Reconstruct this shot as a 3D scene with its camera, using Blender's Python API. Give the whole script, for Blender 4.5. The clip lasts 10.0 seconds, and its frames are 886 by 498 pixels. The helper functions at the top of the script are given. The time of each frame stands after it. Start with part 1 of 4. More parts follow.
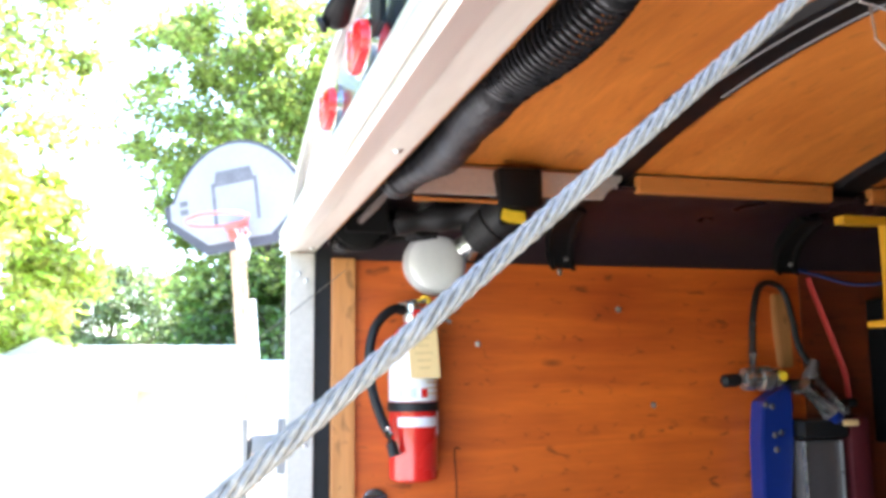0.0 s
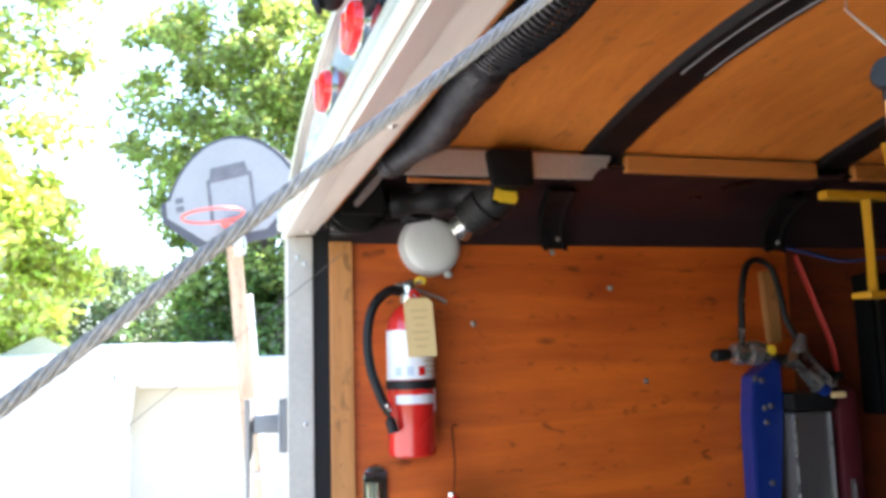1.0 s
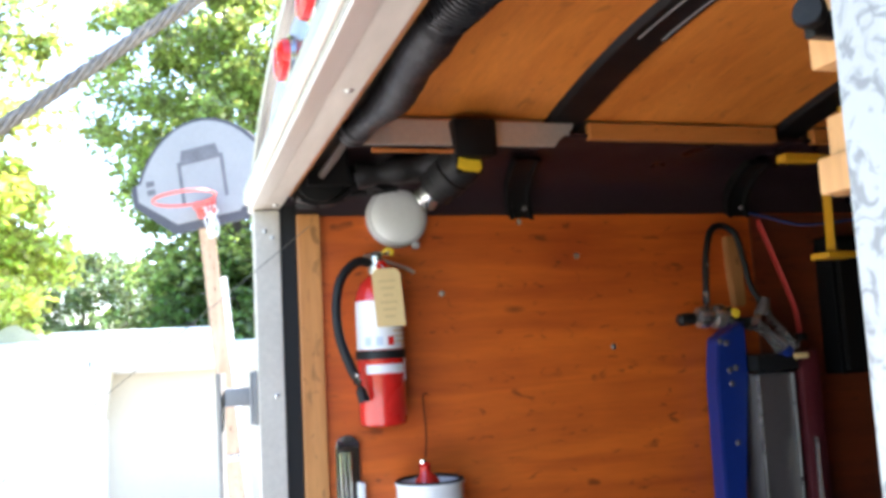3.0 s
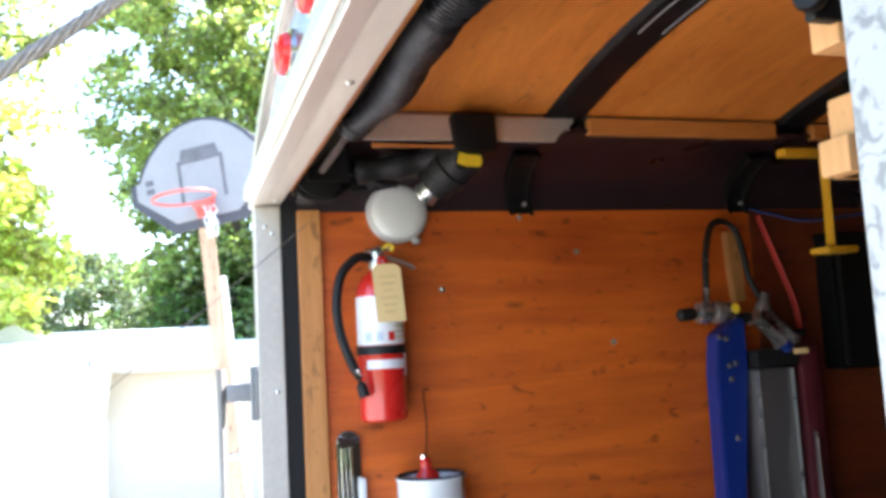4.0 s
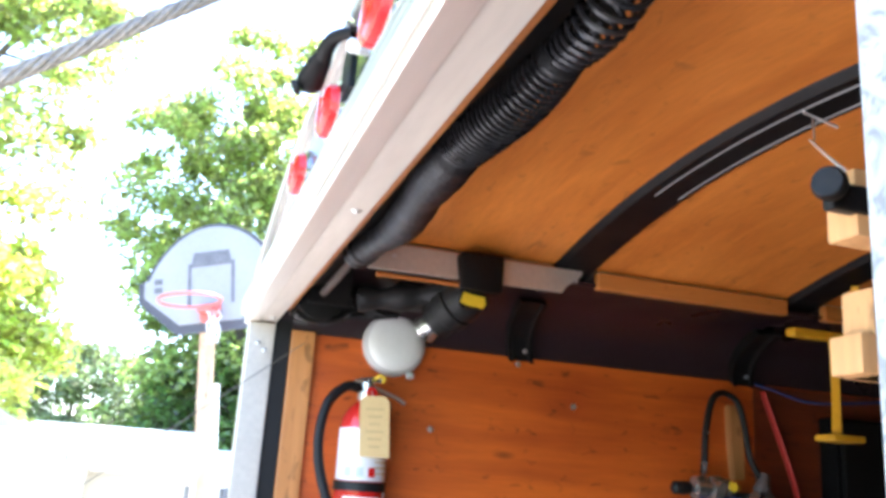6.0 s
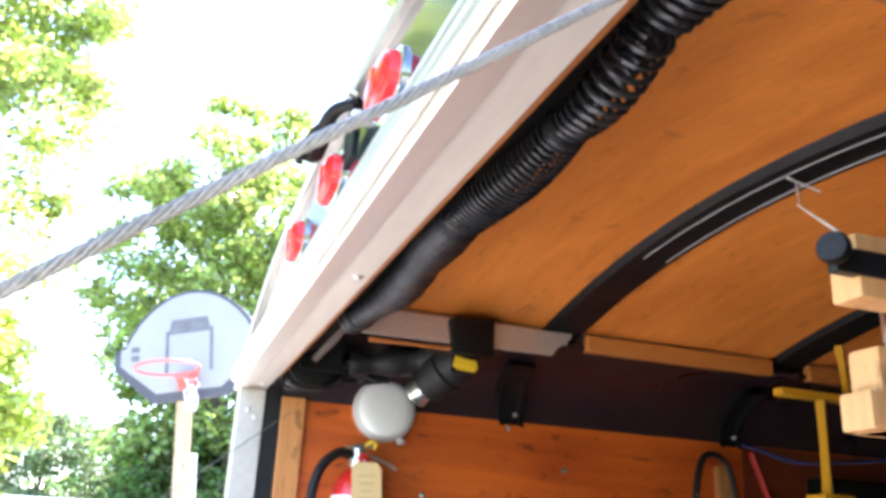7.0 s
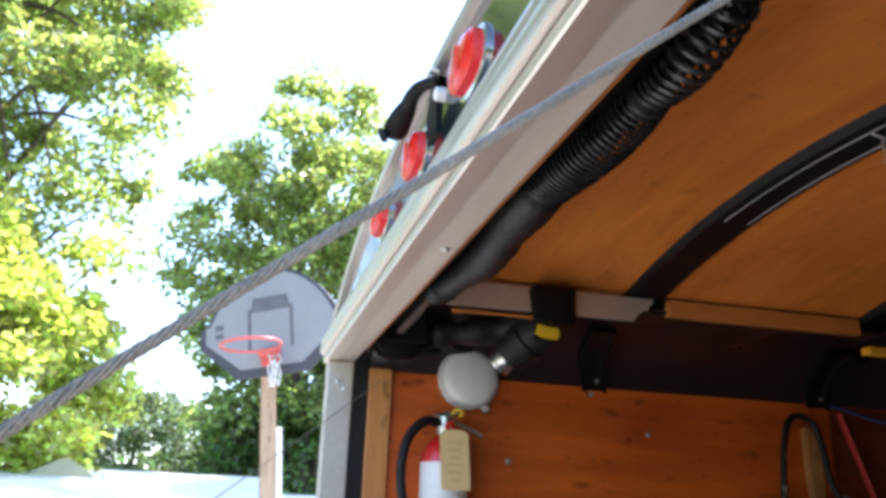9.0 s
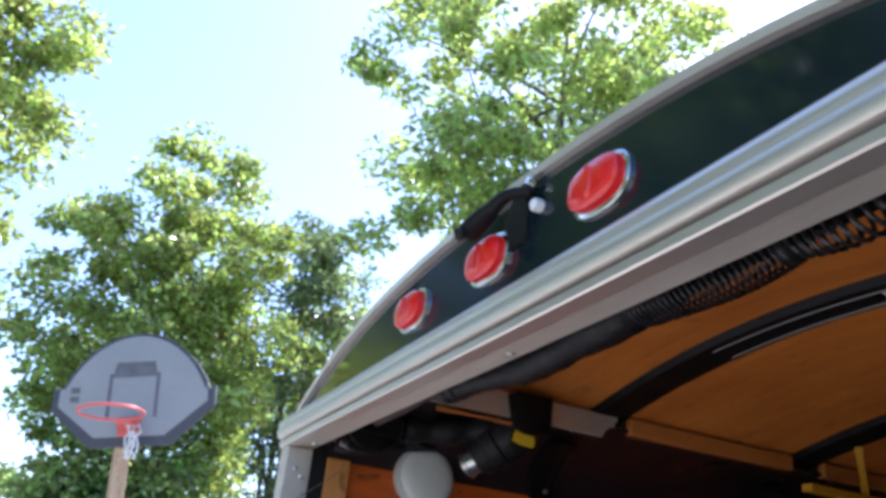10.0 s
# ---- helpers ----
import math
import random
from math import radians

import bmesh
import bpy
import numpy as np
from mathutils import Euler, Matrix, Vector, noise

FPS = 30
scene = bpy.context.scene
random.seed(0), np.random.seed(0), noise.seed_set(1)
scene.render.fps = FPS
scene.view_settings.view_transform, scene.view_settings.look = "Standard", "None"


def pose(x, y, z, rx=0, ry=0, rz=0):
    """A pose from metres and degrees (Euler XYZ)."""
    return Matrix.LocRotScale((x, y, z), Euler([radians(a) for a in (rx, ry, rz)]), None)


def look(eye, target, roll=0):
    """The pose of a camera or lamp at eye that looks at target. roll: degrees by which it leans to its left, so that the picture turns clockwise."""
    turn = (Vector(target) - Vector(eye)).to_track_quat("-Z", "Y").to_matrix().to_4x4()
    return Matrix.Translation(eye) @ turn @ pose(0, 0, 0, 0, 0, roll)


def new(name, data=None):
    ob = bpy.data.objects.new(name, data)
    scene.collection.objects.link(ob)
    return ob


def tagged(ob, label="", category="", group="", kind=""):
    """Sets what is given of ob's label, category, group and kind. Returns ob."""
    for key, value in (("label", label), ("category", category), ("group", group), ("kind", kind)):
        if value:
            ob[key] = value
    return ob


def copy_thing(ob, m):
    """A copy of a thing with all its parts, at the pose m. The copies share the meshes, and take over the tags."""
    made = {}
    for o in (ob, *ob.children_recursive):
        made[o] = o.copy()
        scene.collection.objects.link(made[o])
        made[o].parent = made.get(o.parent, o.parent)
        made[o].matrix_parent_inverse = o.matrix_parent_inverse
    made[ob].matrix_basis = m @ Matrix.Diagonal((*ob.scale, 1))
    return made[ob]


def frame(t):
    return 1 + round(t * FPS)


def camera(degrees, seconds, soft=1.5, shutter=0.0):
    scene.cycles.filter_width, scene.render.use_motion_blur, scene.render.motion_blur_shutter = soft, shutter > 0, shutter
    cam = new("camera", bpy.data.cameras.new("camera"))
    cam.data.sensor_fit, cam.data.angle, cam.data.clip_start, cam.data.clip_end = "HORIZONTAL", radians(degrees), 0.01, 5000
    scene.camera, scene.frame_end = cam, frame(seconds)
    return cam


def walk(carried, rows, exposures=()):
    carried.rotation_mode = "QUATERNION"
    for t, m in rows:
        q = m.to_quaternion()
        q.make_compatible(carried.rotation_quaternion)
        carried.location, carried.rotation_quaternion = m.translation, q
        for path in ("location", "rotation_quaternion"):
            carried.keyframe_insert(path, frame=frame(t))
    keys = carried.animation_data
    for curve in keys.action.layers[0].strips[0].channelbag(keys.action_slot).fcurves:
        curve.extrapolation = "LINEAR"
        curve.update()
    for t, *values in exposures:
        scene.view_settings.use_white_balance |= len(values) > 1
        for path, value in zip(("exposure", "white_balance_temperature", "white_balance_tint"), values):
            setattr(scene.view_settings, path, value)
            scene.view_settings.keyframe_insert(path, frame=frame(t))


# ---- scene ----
cam = camera(53.9, 10.0, soft=3.7)
PATH = [
    (0, (-0.1768, 0.0269, 1.5305), (0.3513, 1.9358, 1.808), -0.59),
    (0.5, (-0.179, 0.0002, 1.5081), (0.3409, 1.9144, 1.7641), -0.76),
    (1, (-0.1866, -0.0134, 1.4922), (0.3516, 1.8942, 1.7596), -1.63),
    (1.5, (-0.1779, -0.0226, 1.4787), (0.3568, 1.8878, 1.7325), -1.88),
    (2, (-0.1601, -0.0163, 1.4783), (0.3865, 1.8947, 1.7002), -3.29),
    (2.5, (-0.1645, -0.0303, 1.4733), (0.4213, 1.8691, 1.695), -2.91),
    (4, (-0.1719, -0.0314, 1.4539), (0.4185, 1.8665, 1.6762), -3.13),
    (4.5, (-0.1503, -0.0149, 1.4725), (0.4445, 1.8773, 1.7289), -3.09),
    (5, (-0.1451, 0.0069, 1.478), (0.4096, 1.8903, 1.8588), -1.10),
    (5.5, (-0.14, 0.0042, 1.4763), (0.3988, 1.8886, 1.8751), -0.63),
    (6, (-0.1462, -0.0027, 1.4716), (0.4068, 1.8479, 1.9906), 3.93),
    (7.5, (-0.1967, -0.0151, 1.4631), (0.3929, 1.7657, 2.1569), 2.55),
    (8, (-0.2015, 0.0038, 1.4579), (0.3374, 1.7924, 2.1725), 3.72),
    (8.5, (-0.1539, -0.008, 1.3944), (0.2569, 1.8497, 2.0109), 3.42),
    (9, (-0.2101, -0.0377, 1.4525), (0.2285, 1.821, 2.0465), 2.40),
    (9.5, (-0.3785, -0.0576, 1.4464), (0.2669, 1.6603, 2.2415), 6.36),
    (10, (-0.4925, 0.043, 1.4395), (0.2193, 1.7272, 2.2501), 6.31),
]
EXPOSURES = [(0, 3.5, 6050, 16), (0.5, 3.2, 6100, 16), (1, 2.95, 6100, 16), (2, 2.65, 6150, 16), (2.5, 2.92, 6150, 16), (4, 2.95, 6150, 16), (4.5, 3.1, 6100, 16), (5, 3.1, 6000, 17), (5.5, 2.8, 6000, 18), (6, 3.3, 5850, 17), (7.5, 3.22, 6050, 17), (8, 2.7, 6050, 16), (8.5, 2.12, 6100, 18), (9, 2.15, 6000, 16), (9.5, 1.9, 5700, 19), (10, 1.48, 5600, 19)]
walk(cam, [(t, look(eye, target, roll)) for t, eye, target, roll in PATH], EXPOSURES)

# ---- world, sun ----
world = bpy.data.worlds.new("world")
scene.world = world
world.use_nodes = True
wn = world.node_tree.nodes
sky = wn.new("ShaderNodeTexSky")
sky.sky_type = "NISHITA"
sky.sun_disc = False
SUN_AZ, SUN_EL = 62.0, 56.0        # degrees; azimuth from +y towards +x
sky.sun_elevation = radians(SUN_EL)
sky.sun_rotation = radians(SUN_AZ)
wn["Background"].inputs[1].default_value = 0.15
world.node_tree.links.new(sky.outputs[0], wn["Background"].inputs[0])
sun = new("sun", bpy.data.lights.new("sun", "SUN"))
sun.data.energy, sun.data.angle, sun.data.color = 4.6, radians(0.6), (1.0, 0.94, 0.84)
sd = Vector((math.sin(radians(SUN_AZ)) * math.cos(radians(SUN_EL)), math.cos(radians(SUN_AZ)) * math.cos(radians(SUN_EL)), math.sin(radians(SUN_EL))))
sun.matrix_world = look(sd * 30, (0, 0, 0))


# ---- materials ----
def material(name, colour, rough=0.6, metal=0.0, vary=0.12, scale=6.0, fine=60.0, bump=0.15, stretch=(1, 1, 1), spec=0.5, coat=0.0, island=0.0):
    """A surface with two scales of variation in colour, roughness and relief."""
    m = bpy.data.materials.new(name)
    m.use_nodes = True
    nt = m.node_tree
    N, L = nt.nodes, nt.links
    b = N["Principled BSDF"]
    b.inputs["Metallic"].default_value = metal
    b.inputs["Specular IOR Level"].default_value = spec
    b.inputs["Coat Weight"].default_value = coat
    tc, mp = N.new("ShaderNodeTexCoord"), N.new("ShaderNodeMapping")
    mp.inputs["Scale"].default_value = stretch
    L.new(tc.outputs["Object"], mp.inputs[0])
    big, small = N.new("ShaderNodeTexNoise"), N.new("ShaderNodeTexNoise")
    big.inputs["Scale"].default_value, small.inputs["Scale"].default_value = scale, fine
    big.inputs["Detail"].default_value, small.inputs["Detail"].default_value = 5, 4
    for n in (big, small):
        L.new(mp.outputs[0], n.inputs["Vector"])
    add = N.new("ShaderNodeMath")
    add.operation = "ADD"
    L.new(big.outputs[0], add.inputs[0]), L.new(small.outputs[0], add.inputs[1])
    ramp = N.new("ShaderNodeMapRange")
    ramp.inputs["From Min"].default_value, ramp.inputs["From Max"].default_value = 0.6, 1.4
    ramp.inputs["To Min"].default_value, ramp.inputs["To Max"].default_value = 1 - vary, 1 + vary
    L.new(add.outputs[0], ramp.inputs[0])
    mul = N.new("ShaderNodeVectorMath")
    mul.operation = "SCALE"
    mul.inputs[0].default_value = colour
    L.new(ramp.outputs[0], mul.inputs["Scale"])
    L.new(mul.outputs[0], b.inputs["Base Color"])
    rr = N.new("ShaderNodeMapRange")
    rr.inputs["From Min"].default_value, rr.inputs["From Max"].default_value = 0.3, 0.7
    rr.inputs["To Min"].default_value, rr.inputs["To Max"].default_value = max(0.03, rough - 0.1), min(1, rough + 0.1)
    L.new(big.outputs[0], rr.inputs[0]), L.new(rr.outputs[0], b.inputs["Roughness"])
    if bump:
        bp = N.new("ShaderNodeBump")
        bp.inputs["Strength"].default_value, bp.inputs["Distance"].default_value = bump, 0.004
        L.new(small.outputs[0], bp.inputs["Height"]), L.new(bp.outputs[0], b.inputs["Normal"])
    return m


def plywood(name, light, dark, along=0, rough=0.5, coat=0.15, knots=0.35):
    """Stained softwood plywood: long cathedral grain, broad stains and dark knots."""
    m = bpy.data.materials.new(name)
    m.use_nodes = True
    nt = m.node_tree
    N, L = nt.nodes, nt.links
    b = N["Principled BSDF"]
    tc = N.new("ShaderNodeTexCoord")

    def noise_at(sc, scale, detail, dist=0.0):
        mp, n = N.new("ShaderNodeMapping"), N.new("ShaderNodeTexNoise")
        mp.inputs["Scale"].default_value = sc
        n.inputs["Scale"].default_value, n.inputs["Detail"].default_value, n.inputs["Distortion"].default_value = scale, detail, dist
        L.new(tc.outputs["Object"], mp.inputs[0]), L.new(mp.outputs[0], n.inputs["Vector"])
        return n
    long = [6.0, 6.0, 6.0]
    long[along] = 0.5
    grain = noise_at(long, 3.0, 7, 0.8)
    fibre = noise_at([9 * v for v in long], 3.0, 3)
    stain = noise_at((1, 1, 1), 2.2, 4)
    vo, vm = N.new("ShaderNodeTexVoronoi"), N.new("ShaderNodeMapping")
    sc = [4.6, 4.6, 4.6]
    sc[along] = 1.6
    sc[2 if along == 1 else 1] = 0.02
    vm.inputs["Scale"].default_value = sc
    L.new(tc.outputs["Object"], vm.inputs[0]), L.new(vm.outputs[0], vo.inputs["Vector"])
    vo.inputs["Scale"].default_value = 1.7
    knot = N.new("ShaderNodeMapRange")
    knot.inputs["From Min"].default_value, knot.inputs["From Max"].default_value = 0.015, 0.1
    knot.inputs["To Min"].default_value, knot.inputs["To Max"].default_value = knots, 1.0
    L.new(vo.outputs["Distance"], knot.inputs[0])
    r = N.new("ShaderNodeValToRGB")
    r.color_ramp.elements[0].position, r.color_ramp.elements[1].position = 0.36, 0.62
    r.color_ramp.elements[0].color, r.color_ramp.elements[1].color = (*dark, 1), (*light, 1)
    mx = N.new("ShaderNodeMath")
    mx.operation = "MULTIPLY_ADD"
    mx.inputs[1].default_value = 0.45
    L.new(stain.outputs[0], mx.inputs[0])
    mg = N.new("ShaderNodeMath")
    mg.operation = "MULTIPLY"
    mg.inputs[1].default_value = 0.55
    L.new(grain.outputs[0], mg.inputs[0]), L.new(mg.outputs[0], mx.inputs[2])
    L.new(mx.outputs[0], r.inputs[0])
    m1, m2 = N.new("ShaderNodeVectorMath"), N.new("ShaderNodeMapRange")
    m1.operation = "SCALE"
    m2.inputs["To Min"].default_value, m2.inputs["To Max"].default_value = 0.8, 1.2
    L.new(fibre.outputs[0], m2.inputs[0])
    m3 = N.new("ShaderNodeMath")
    m3.operation = "MULTIPLY"
    fl = [26.0, 26.0, 26.0]
    fl[along] = 12.0
    fleck, fr, fk = noise_at(fl, 1.6, 3, 0.6), N.new("ShaderNodeMapRange"), N.new("ShaderNodeMath")
    fr.inputs["From Min"].default_value, fr.inputs["From Max"].default_value = 0.62, 0.72
    fr.inputs["To Min"].default_value, fr.inputs["To Max"].default_value = 1.0, 0.35 + 0.6 * knots
    fk.operation = "MULTIPLY"
    L.new(fleck.outputs[0], fr.inputs[0]), L.new(fr.outputs[0], fk.inputs[0]), L.new(knot.outputs[0], fk.inputs[1])
    L.new(m2.outputs[0], m3.inputs[0]), L.new(fk.outputs[0], m3.inputs[1])
    L.new(r.outputs[0], m1.inputs[0]), L.new(m3.outputs[0], m1.inputs["Scale"])
    L.new(m1.outputs[0], b.inputs["Base Color"])
    b.inputs["Roughness"].default_value = rough
    b.inputs["Coat Weight"].default_value = coat
    b.inputs["Coat Roughness"].default_value = 0.35
    bp = N.new("ShaderNodeBump")
    bp.inputs["Strength"].default_value, bp.inputs["Distance"].default_value = 0.25, 0.002
    L.new(fibre.outputs[0], bp.inputs["Height"]), L.new(bp.outputs[0], b.inputs["Normal"])
    return m


def leaf_material(name, colour, glow=0.55):
    m = bpy.data.materials.new(name)
    m.use_nodes = True
    N, L = m.node_tree.nodes, m.node_tree.links
    N.remove(N["Principled BSDF"])
    geo, hsv = N.new("ShaderNodeNewGeometry"), N.new("ShaderNodeHueSaturation")
    hsv.inputs["Color"].default_value = (*colour, 1)
    for lo, hi, key in ((0.465, 0.525, "Hue"), (0.35, 1.6, "Value")):
        r = N.new("ShaderNodeMapRange")
        r.inputs["To Min"].default_value, r.inputs["To Max"].default_value = lo, hi
        L.new(geo.outputs["Random Per Island"], r.inputs[0]), L.new(r.outputs[0], hsv.inputs[key])
    d, t, g, mix, mix2 = (N.new("ShaderNode" + k) for k in ("BsdfDiffuse", "BsdfTranslucent", "BsdfGlossy", "MixShader", "MixShader"))
    bright = N.new("ShaderNodeVectorMath")
    bright.operation = "MULTIPLY"
    bright.inputs[1].default_value = (1.5, 1.5, 1.05)
    L.new(hsv.outputs[0], d.inputs[0]), L.new(hsv.outputs[0], bright.inputs[0]), L.new(bright.outputs[0], t.inputs[0])
    g.inputs["Roughness"].default_value = 0.35
    mix.inputs[0].default_value, mix2.inputs[0].default_value = glow, 0.06
    L.new(d.outputs[0], mix.inputs[1]), L.new(t.outputs[0], mix.inputs[2])
    L.new(mix.outputs[0], mix2.inputs[1]), L.new(g.outputs[0], mix2.inputs[2])
    L.new(mix2.outputs[0], N["Material Output"].inputs[0])
    return m


def spangle(name):
    """Galvanised sheet: pale zinc with grey crystal blotches."""
    m = material(name, (0.62, 0.63, 0.64), 0.45, 0.2, 0.1, 8, 150, 0.1)
    N, L = m.node_tree.nodes, m.node_tree.links
    b = N["Principled BSDF"]
    tc, n, r = N.new("ShaderNodeTexCoord"), N.new("ShaderNodeTexNoise"), N.new("ShaderNodeValToRGB")
    n.inputs["Scale"].default_value, n.inputs["Detail"].default_value, n.inputs["Distortion"].default_value = 170, 3, 1.6
    L.new(tc.outputs["Object"], n.inputs["Vector"]), L.new(n.outputs[0], r.inputs[0])
    r.color_ramp.elements[0].position, r.color_ramp.elements[1].position = 0.38, 0.5
    r.color_ramp.elements[0].color, r.color_ramp.elements[1].color = (0.27, 0.273, 0.278, 1), (0.47, 0.47, 0.465, 1)
    L.new(r.outputs[0], b.inputs["Base Color"])
    return m


PLY_WALL = plywood("stained_plywood_wall", (0.62, 0.125, 0.009), (0.35, 0.054, 0.004), 0, knots=0.12)
# wall plywood again, with the shade of the deep end put into its colour
PLY_SHADE = plywood("shade_dark_ply", (0.15, 0.03, 0.006), (0.07, 0.012, 0.003), 0, knots=0.2)
PLY_CEIL = plywood("stained_plywood_ceiling", (0.66, 0.222, 0.034), (0.45, 0.125, 0.015), 1, knots=0.6)
TRIM_WOOD = plywood("pine_trim", (0.55, 0.24, 0.07), (0.38, 0.14, 0.03), 2)
RAIL_WOOD = plywood("pine_rail", (0.5, 0.19, 0.04), (0.32, 0.1, 0.016), 0)
BLOCK_WOOD = plywood("pale_block_wood", (0.62, 0.33, 0.13), (0.47, 0.22, 0.07), 2, 0.6, 0.0)
STICK_WOOD = plywood("handle_wood", (0.42, 0.2, 0.07), (0.3, 0.12, 0.035), 2)
POST_WOOD = plywood("weathered_post_wood", (0.5, 0.36, 0.24), (0.34, 0.22, 0.13), 2, 0.8, 0.0)
ALU = material("brushed_aluminium", (0.65, 0.605, 0.54), 0.38, 0.75, 0.08, 5, 90, 0.05, (1, 0.06, 1))
ALU_FLAT = material("oxidised_aluminium", (0.57, 0.525, 0.455), 0.5, 0.45, 0.12, 7, 80, 0.08, (1, 0.15, 1))
ZINC = spangle("galvanised_sheet")
STEEL = material("zinc_plated_steel", (0.6, 0.6, 0.58), 0.3, 0.9, 0.1, 20, 150, 0.05)
CHROME = material("worn_chrome", (0.72, 0.73, 0.74), 0.15, 1.0, 0.08, 20, 120, 0.05)
CABLE = material("galvanised_wire_rope", (0.165, 0.143, 0.112), 0.36, 0.15, 0.5, 60, 900, 0.3, spec=0.6)
BLACK_STEEL = material("black_painted_steel", (0.005, 0.0048, 0.0048), 0.5, 0.0, 0.3, 9, 120, 0.1, spec=0.2)
COVE = material("dark_gloss_steel", (0.02, 0.011, 0.013), 0.34, 0.0, 0.25, 5, 80, 0.06, spec=0.4)
RUBBER = material("black_rubber", (0.009, 0.009, 0.0095), 0.55, 0.0, 0.25, 12, 160, 0.2, spec=0.3)
SLEEVE = material("black_sleeve", (0.006, 0.006, 0.007), 0.5, 0.0, 0.3, 25, 140, 0.5, spec=0.2)
SPRING = material("oiled_spring_steel", (0.022, 0.022, 0.024), 0.3, 0.3, 0.2, 30, 200, 0.1)
GREEN_BLACK = material("dark_gloss_paint", (0.006, 0.012, 0.017), 0.1, 0.0, 0.15, 3, 60, 0.01, spec=0.4)
RED_LENS = material("red_plastic_lens", (0.62, 0.012, 0.01), 0.22, 0.0, 0.06, 8, 150, 0.06, coat=0.3)
WHITE_PLASTIC = material("white_plastic", (0.72, 0.72, 0.7), 0.4, 0.0, 0.04, 6, 90, 0.04)
GREY_PLASTIC = material("grey_plastic", (0.5, 0.5, 0.49), 0.45, 0.0, 0.06, 8, 90, 0.05)
YELLOW = material("yellow_sticker", (0.75, 0.52, 0.02), 0.5, 0.0, 0.1, 14, 90, 0.03)
YELLOW_PAINT = material("yellow_enamel", (0.46, 0.24, 0.008), 0.4, 0.0, 0.12, 12, 90, 0.08)
RED_PAINT = material("red_enamel", (0.6, 0.02, 0.014), 0.25, 0.0, 0.08, 6, 90, 0.03, coat=0.4)
LABEL_WHITE = material("white_label", (0.75, 0.75, 0.76), 0.45, 0.0, 0.05, 18, 120, 0.02)
TAG_CARD = material("manila_card", (0.72, 0.52, 0.24), 0.8, 0.0, 0.07, 14, 140, 0.06)
INK = material("faded_ink", (0.6, 0.43, 0.2), 0.8, 0.0, 0.1)
INK_BLUE = material("blue_print", (0.5, 0.57, 0.66), 0.6, 0.0, 0.1)
BLUE_PAINT = material("blue_enamel", (0.006, 0.024, 0.17), 0.4, 0.0, 0.2, 9, 100, 0.08)
GREY_METAL = material("grey_cast_metal", (0.12, 0.108, 0.106), 0.45, 0.5, 0.15, 9, 100, 0.12)
RED_STRAP = material("red_webbing", (0.38, 0.022, 0.015), 0.7, 0.0, 0.15, 20, 200, 0.2)
GALV_DULL = material("dull_galvanised_steel", (0.27, 0.265, 0.26), 0.5, 0.3, 0.15, 12, 120, 0.1)
# dark only to swallow bounce light, so the interior falls off into shade
SHADE_WALL = material("shade_dark_wall", (0.045, 0.03, 0.022), 0.8, 0.0, 0.2, 4, 60, 0.15)
RUST = material("brown_rusted_steel", (0.06, 0.042, 0.033), 0.65, 0.2, 0.35, 25, 150, 0.3)
CAST_ALU = material("bright_cast_aluminium", (0.4, 0.39, 0.37), 0.27, 0.85, 0.15, 20, 150, 0.1)
DARK_RED = material("dark_red_paint", (0.07, 0.008, 0.012), 0.5, 0.0, 0.2, 9, 90, 0.08)
CORD = material("pale_cord", (0.6, 0.58, 0.55), 0.7, 0.0, 0.1, 40, 300, 0.2)
BLUE_CORD = material("blue_cord", (0.03, 0.06, 0.2), 0.7, 0.0, 0.1, 40, 300, 0.2)
DARK = material("dark_cloth", (0.004, 0.004, 0.0045), 0.8, 0.0, 0.2, 9, 90, 0.3, spec=0.1)
BOARD = material("grey_backboard", (0.27, 0.275, 0.285), 0.5, 0.0, 0.1, 3, 50, 0.03)
BOARD_RIM = material("dark_moulded_edge", (0.06, 0.06, 0.075), 0.5, 0.0, 0.15, 6, 60, 0.05)
BOARD_PRINT = material("worn_grey_print", (0.12, 0.12, 0.135), 0.6, 0.0, 0.4, 9, 60, 0.03)
ORANGE_RED = material("orange_red_enamel", (0.62, 0.12, 0.1), 0.4, 0.0, 0.15, 9, 90, 0.05)
NET = material("white_net_cord", (0.7, 0.7, 0.68), 0.8, 0.0, 0.1)
VINYL = material("cream_vinyl", (0.6, 0.53, 0.4), 0.5, 0.0, 0.04, 1.5, 30, 0.03)
WHITE_WALL = material("white_siding", (0.8, 0.8, 0.78), 0.55, 0.0, 0.04, 1.2, 30, 0.03)
WHITE_ROOF = material("white_roof_coating", (0.82, 0.81, 0.77), 0.6, 0.0, 0.05, 1.0, 25, 0.06)
SHINGLE = material("grey_green_shingle", (0.42, 0.4, 0.27), 0.85, 0.0, 0.2, 3, 40, 0.2)
CURTAIN = material("pale_curtained_glass", (0.55, 0.52, 0.53), 0.15, 0.0, 0.08, 2, 20, 0.0)
CONCRETE = material("driveway_concrete", (0.42, 0.4, 0.37), 0.85, 0.0, 0.14, 0.8, 25, 0.2)
GROUND = material("grass_ground", (0.1, 0.14, 0.04), 0.9, 0.0, 0.3, 0.5, 14, 0.5)
PLANK = plywood("worn_floor_ply", (0.14, 0.1, 0.07), (0.08, 0.055, 0.035), 0, 0.7, 0.0)
BARK = material("tree_bark", (0.12, 0.09, 0.065), 0.9, 0.0, 0.35, 6, 30, 0.8, (1, 1, 0.3))
LEAF = leaf_material("green_leaf", (0.265, 0.325, 0.105), 0.66)
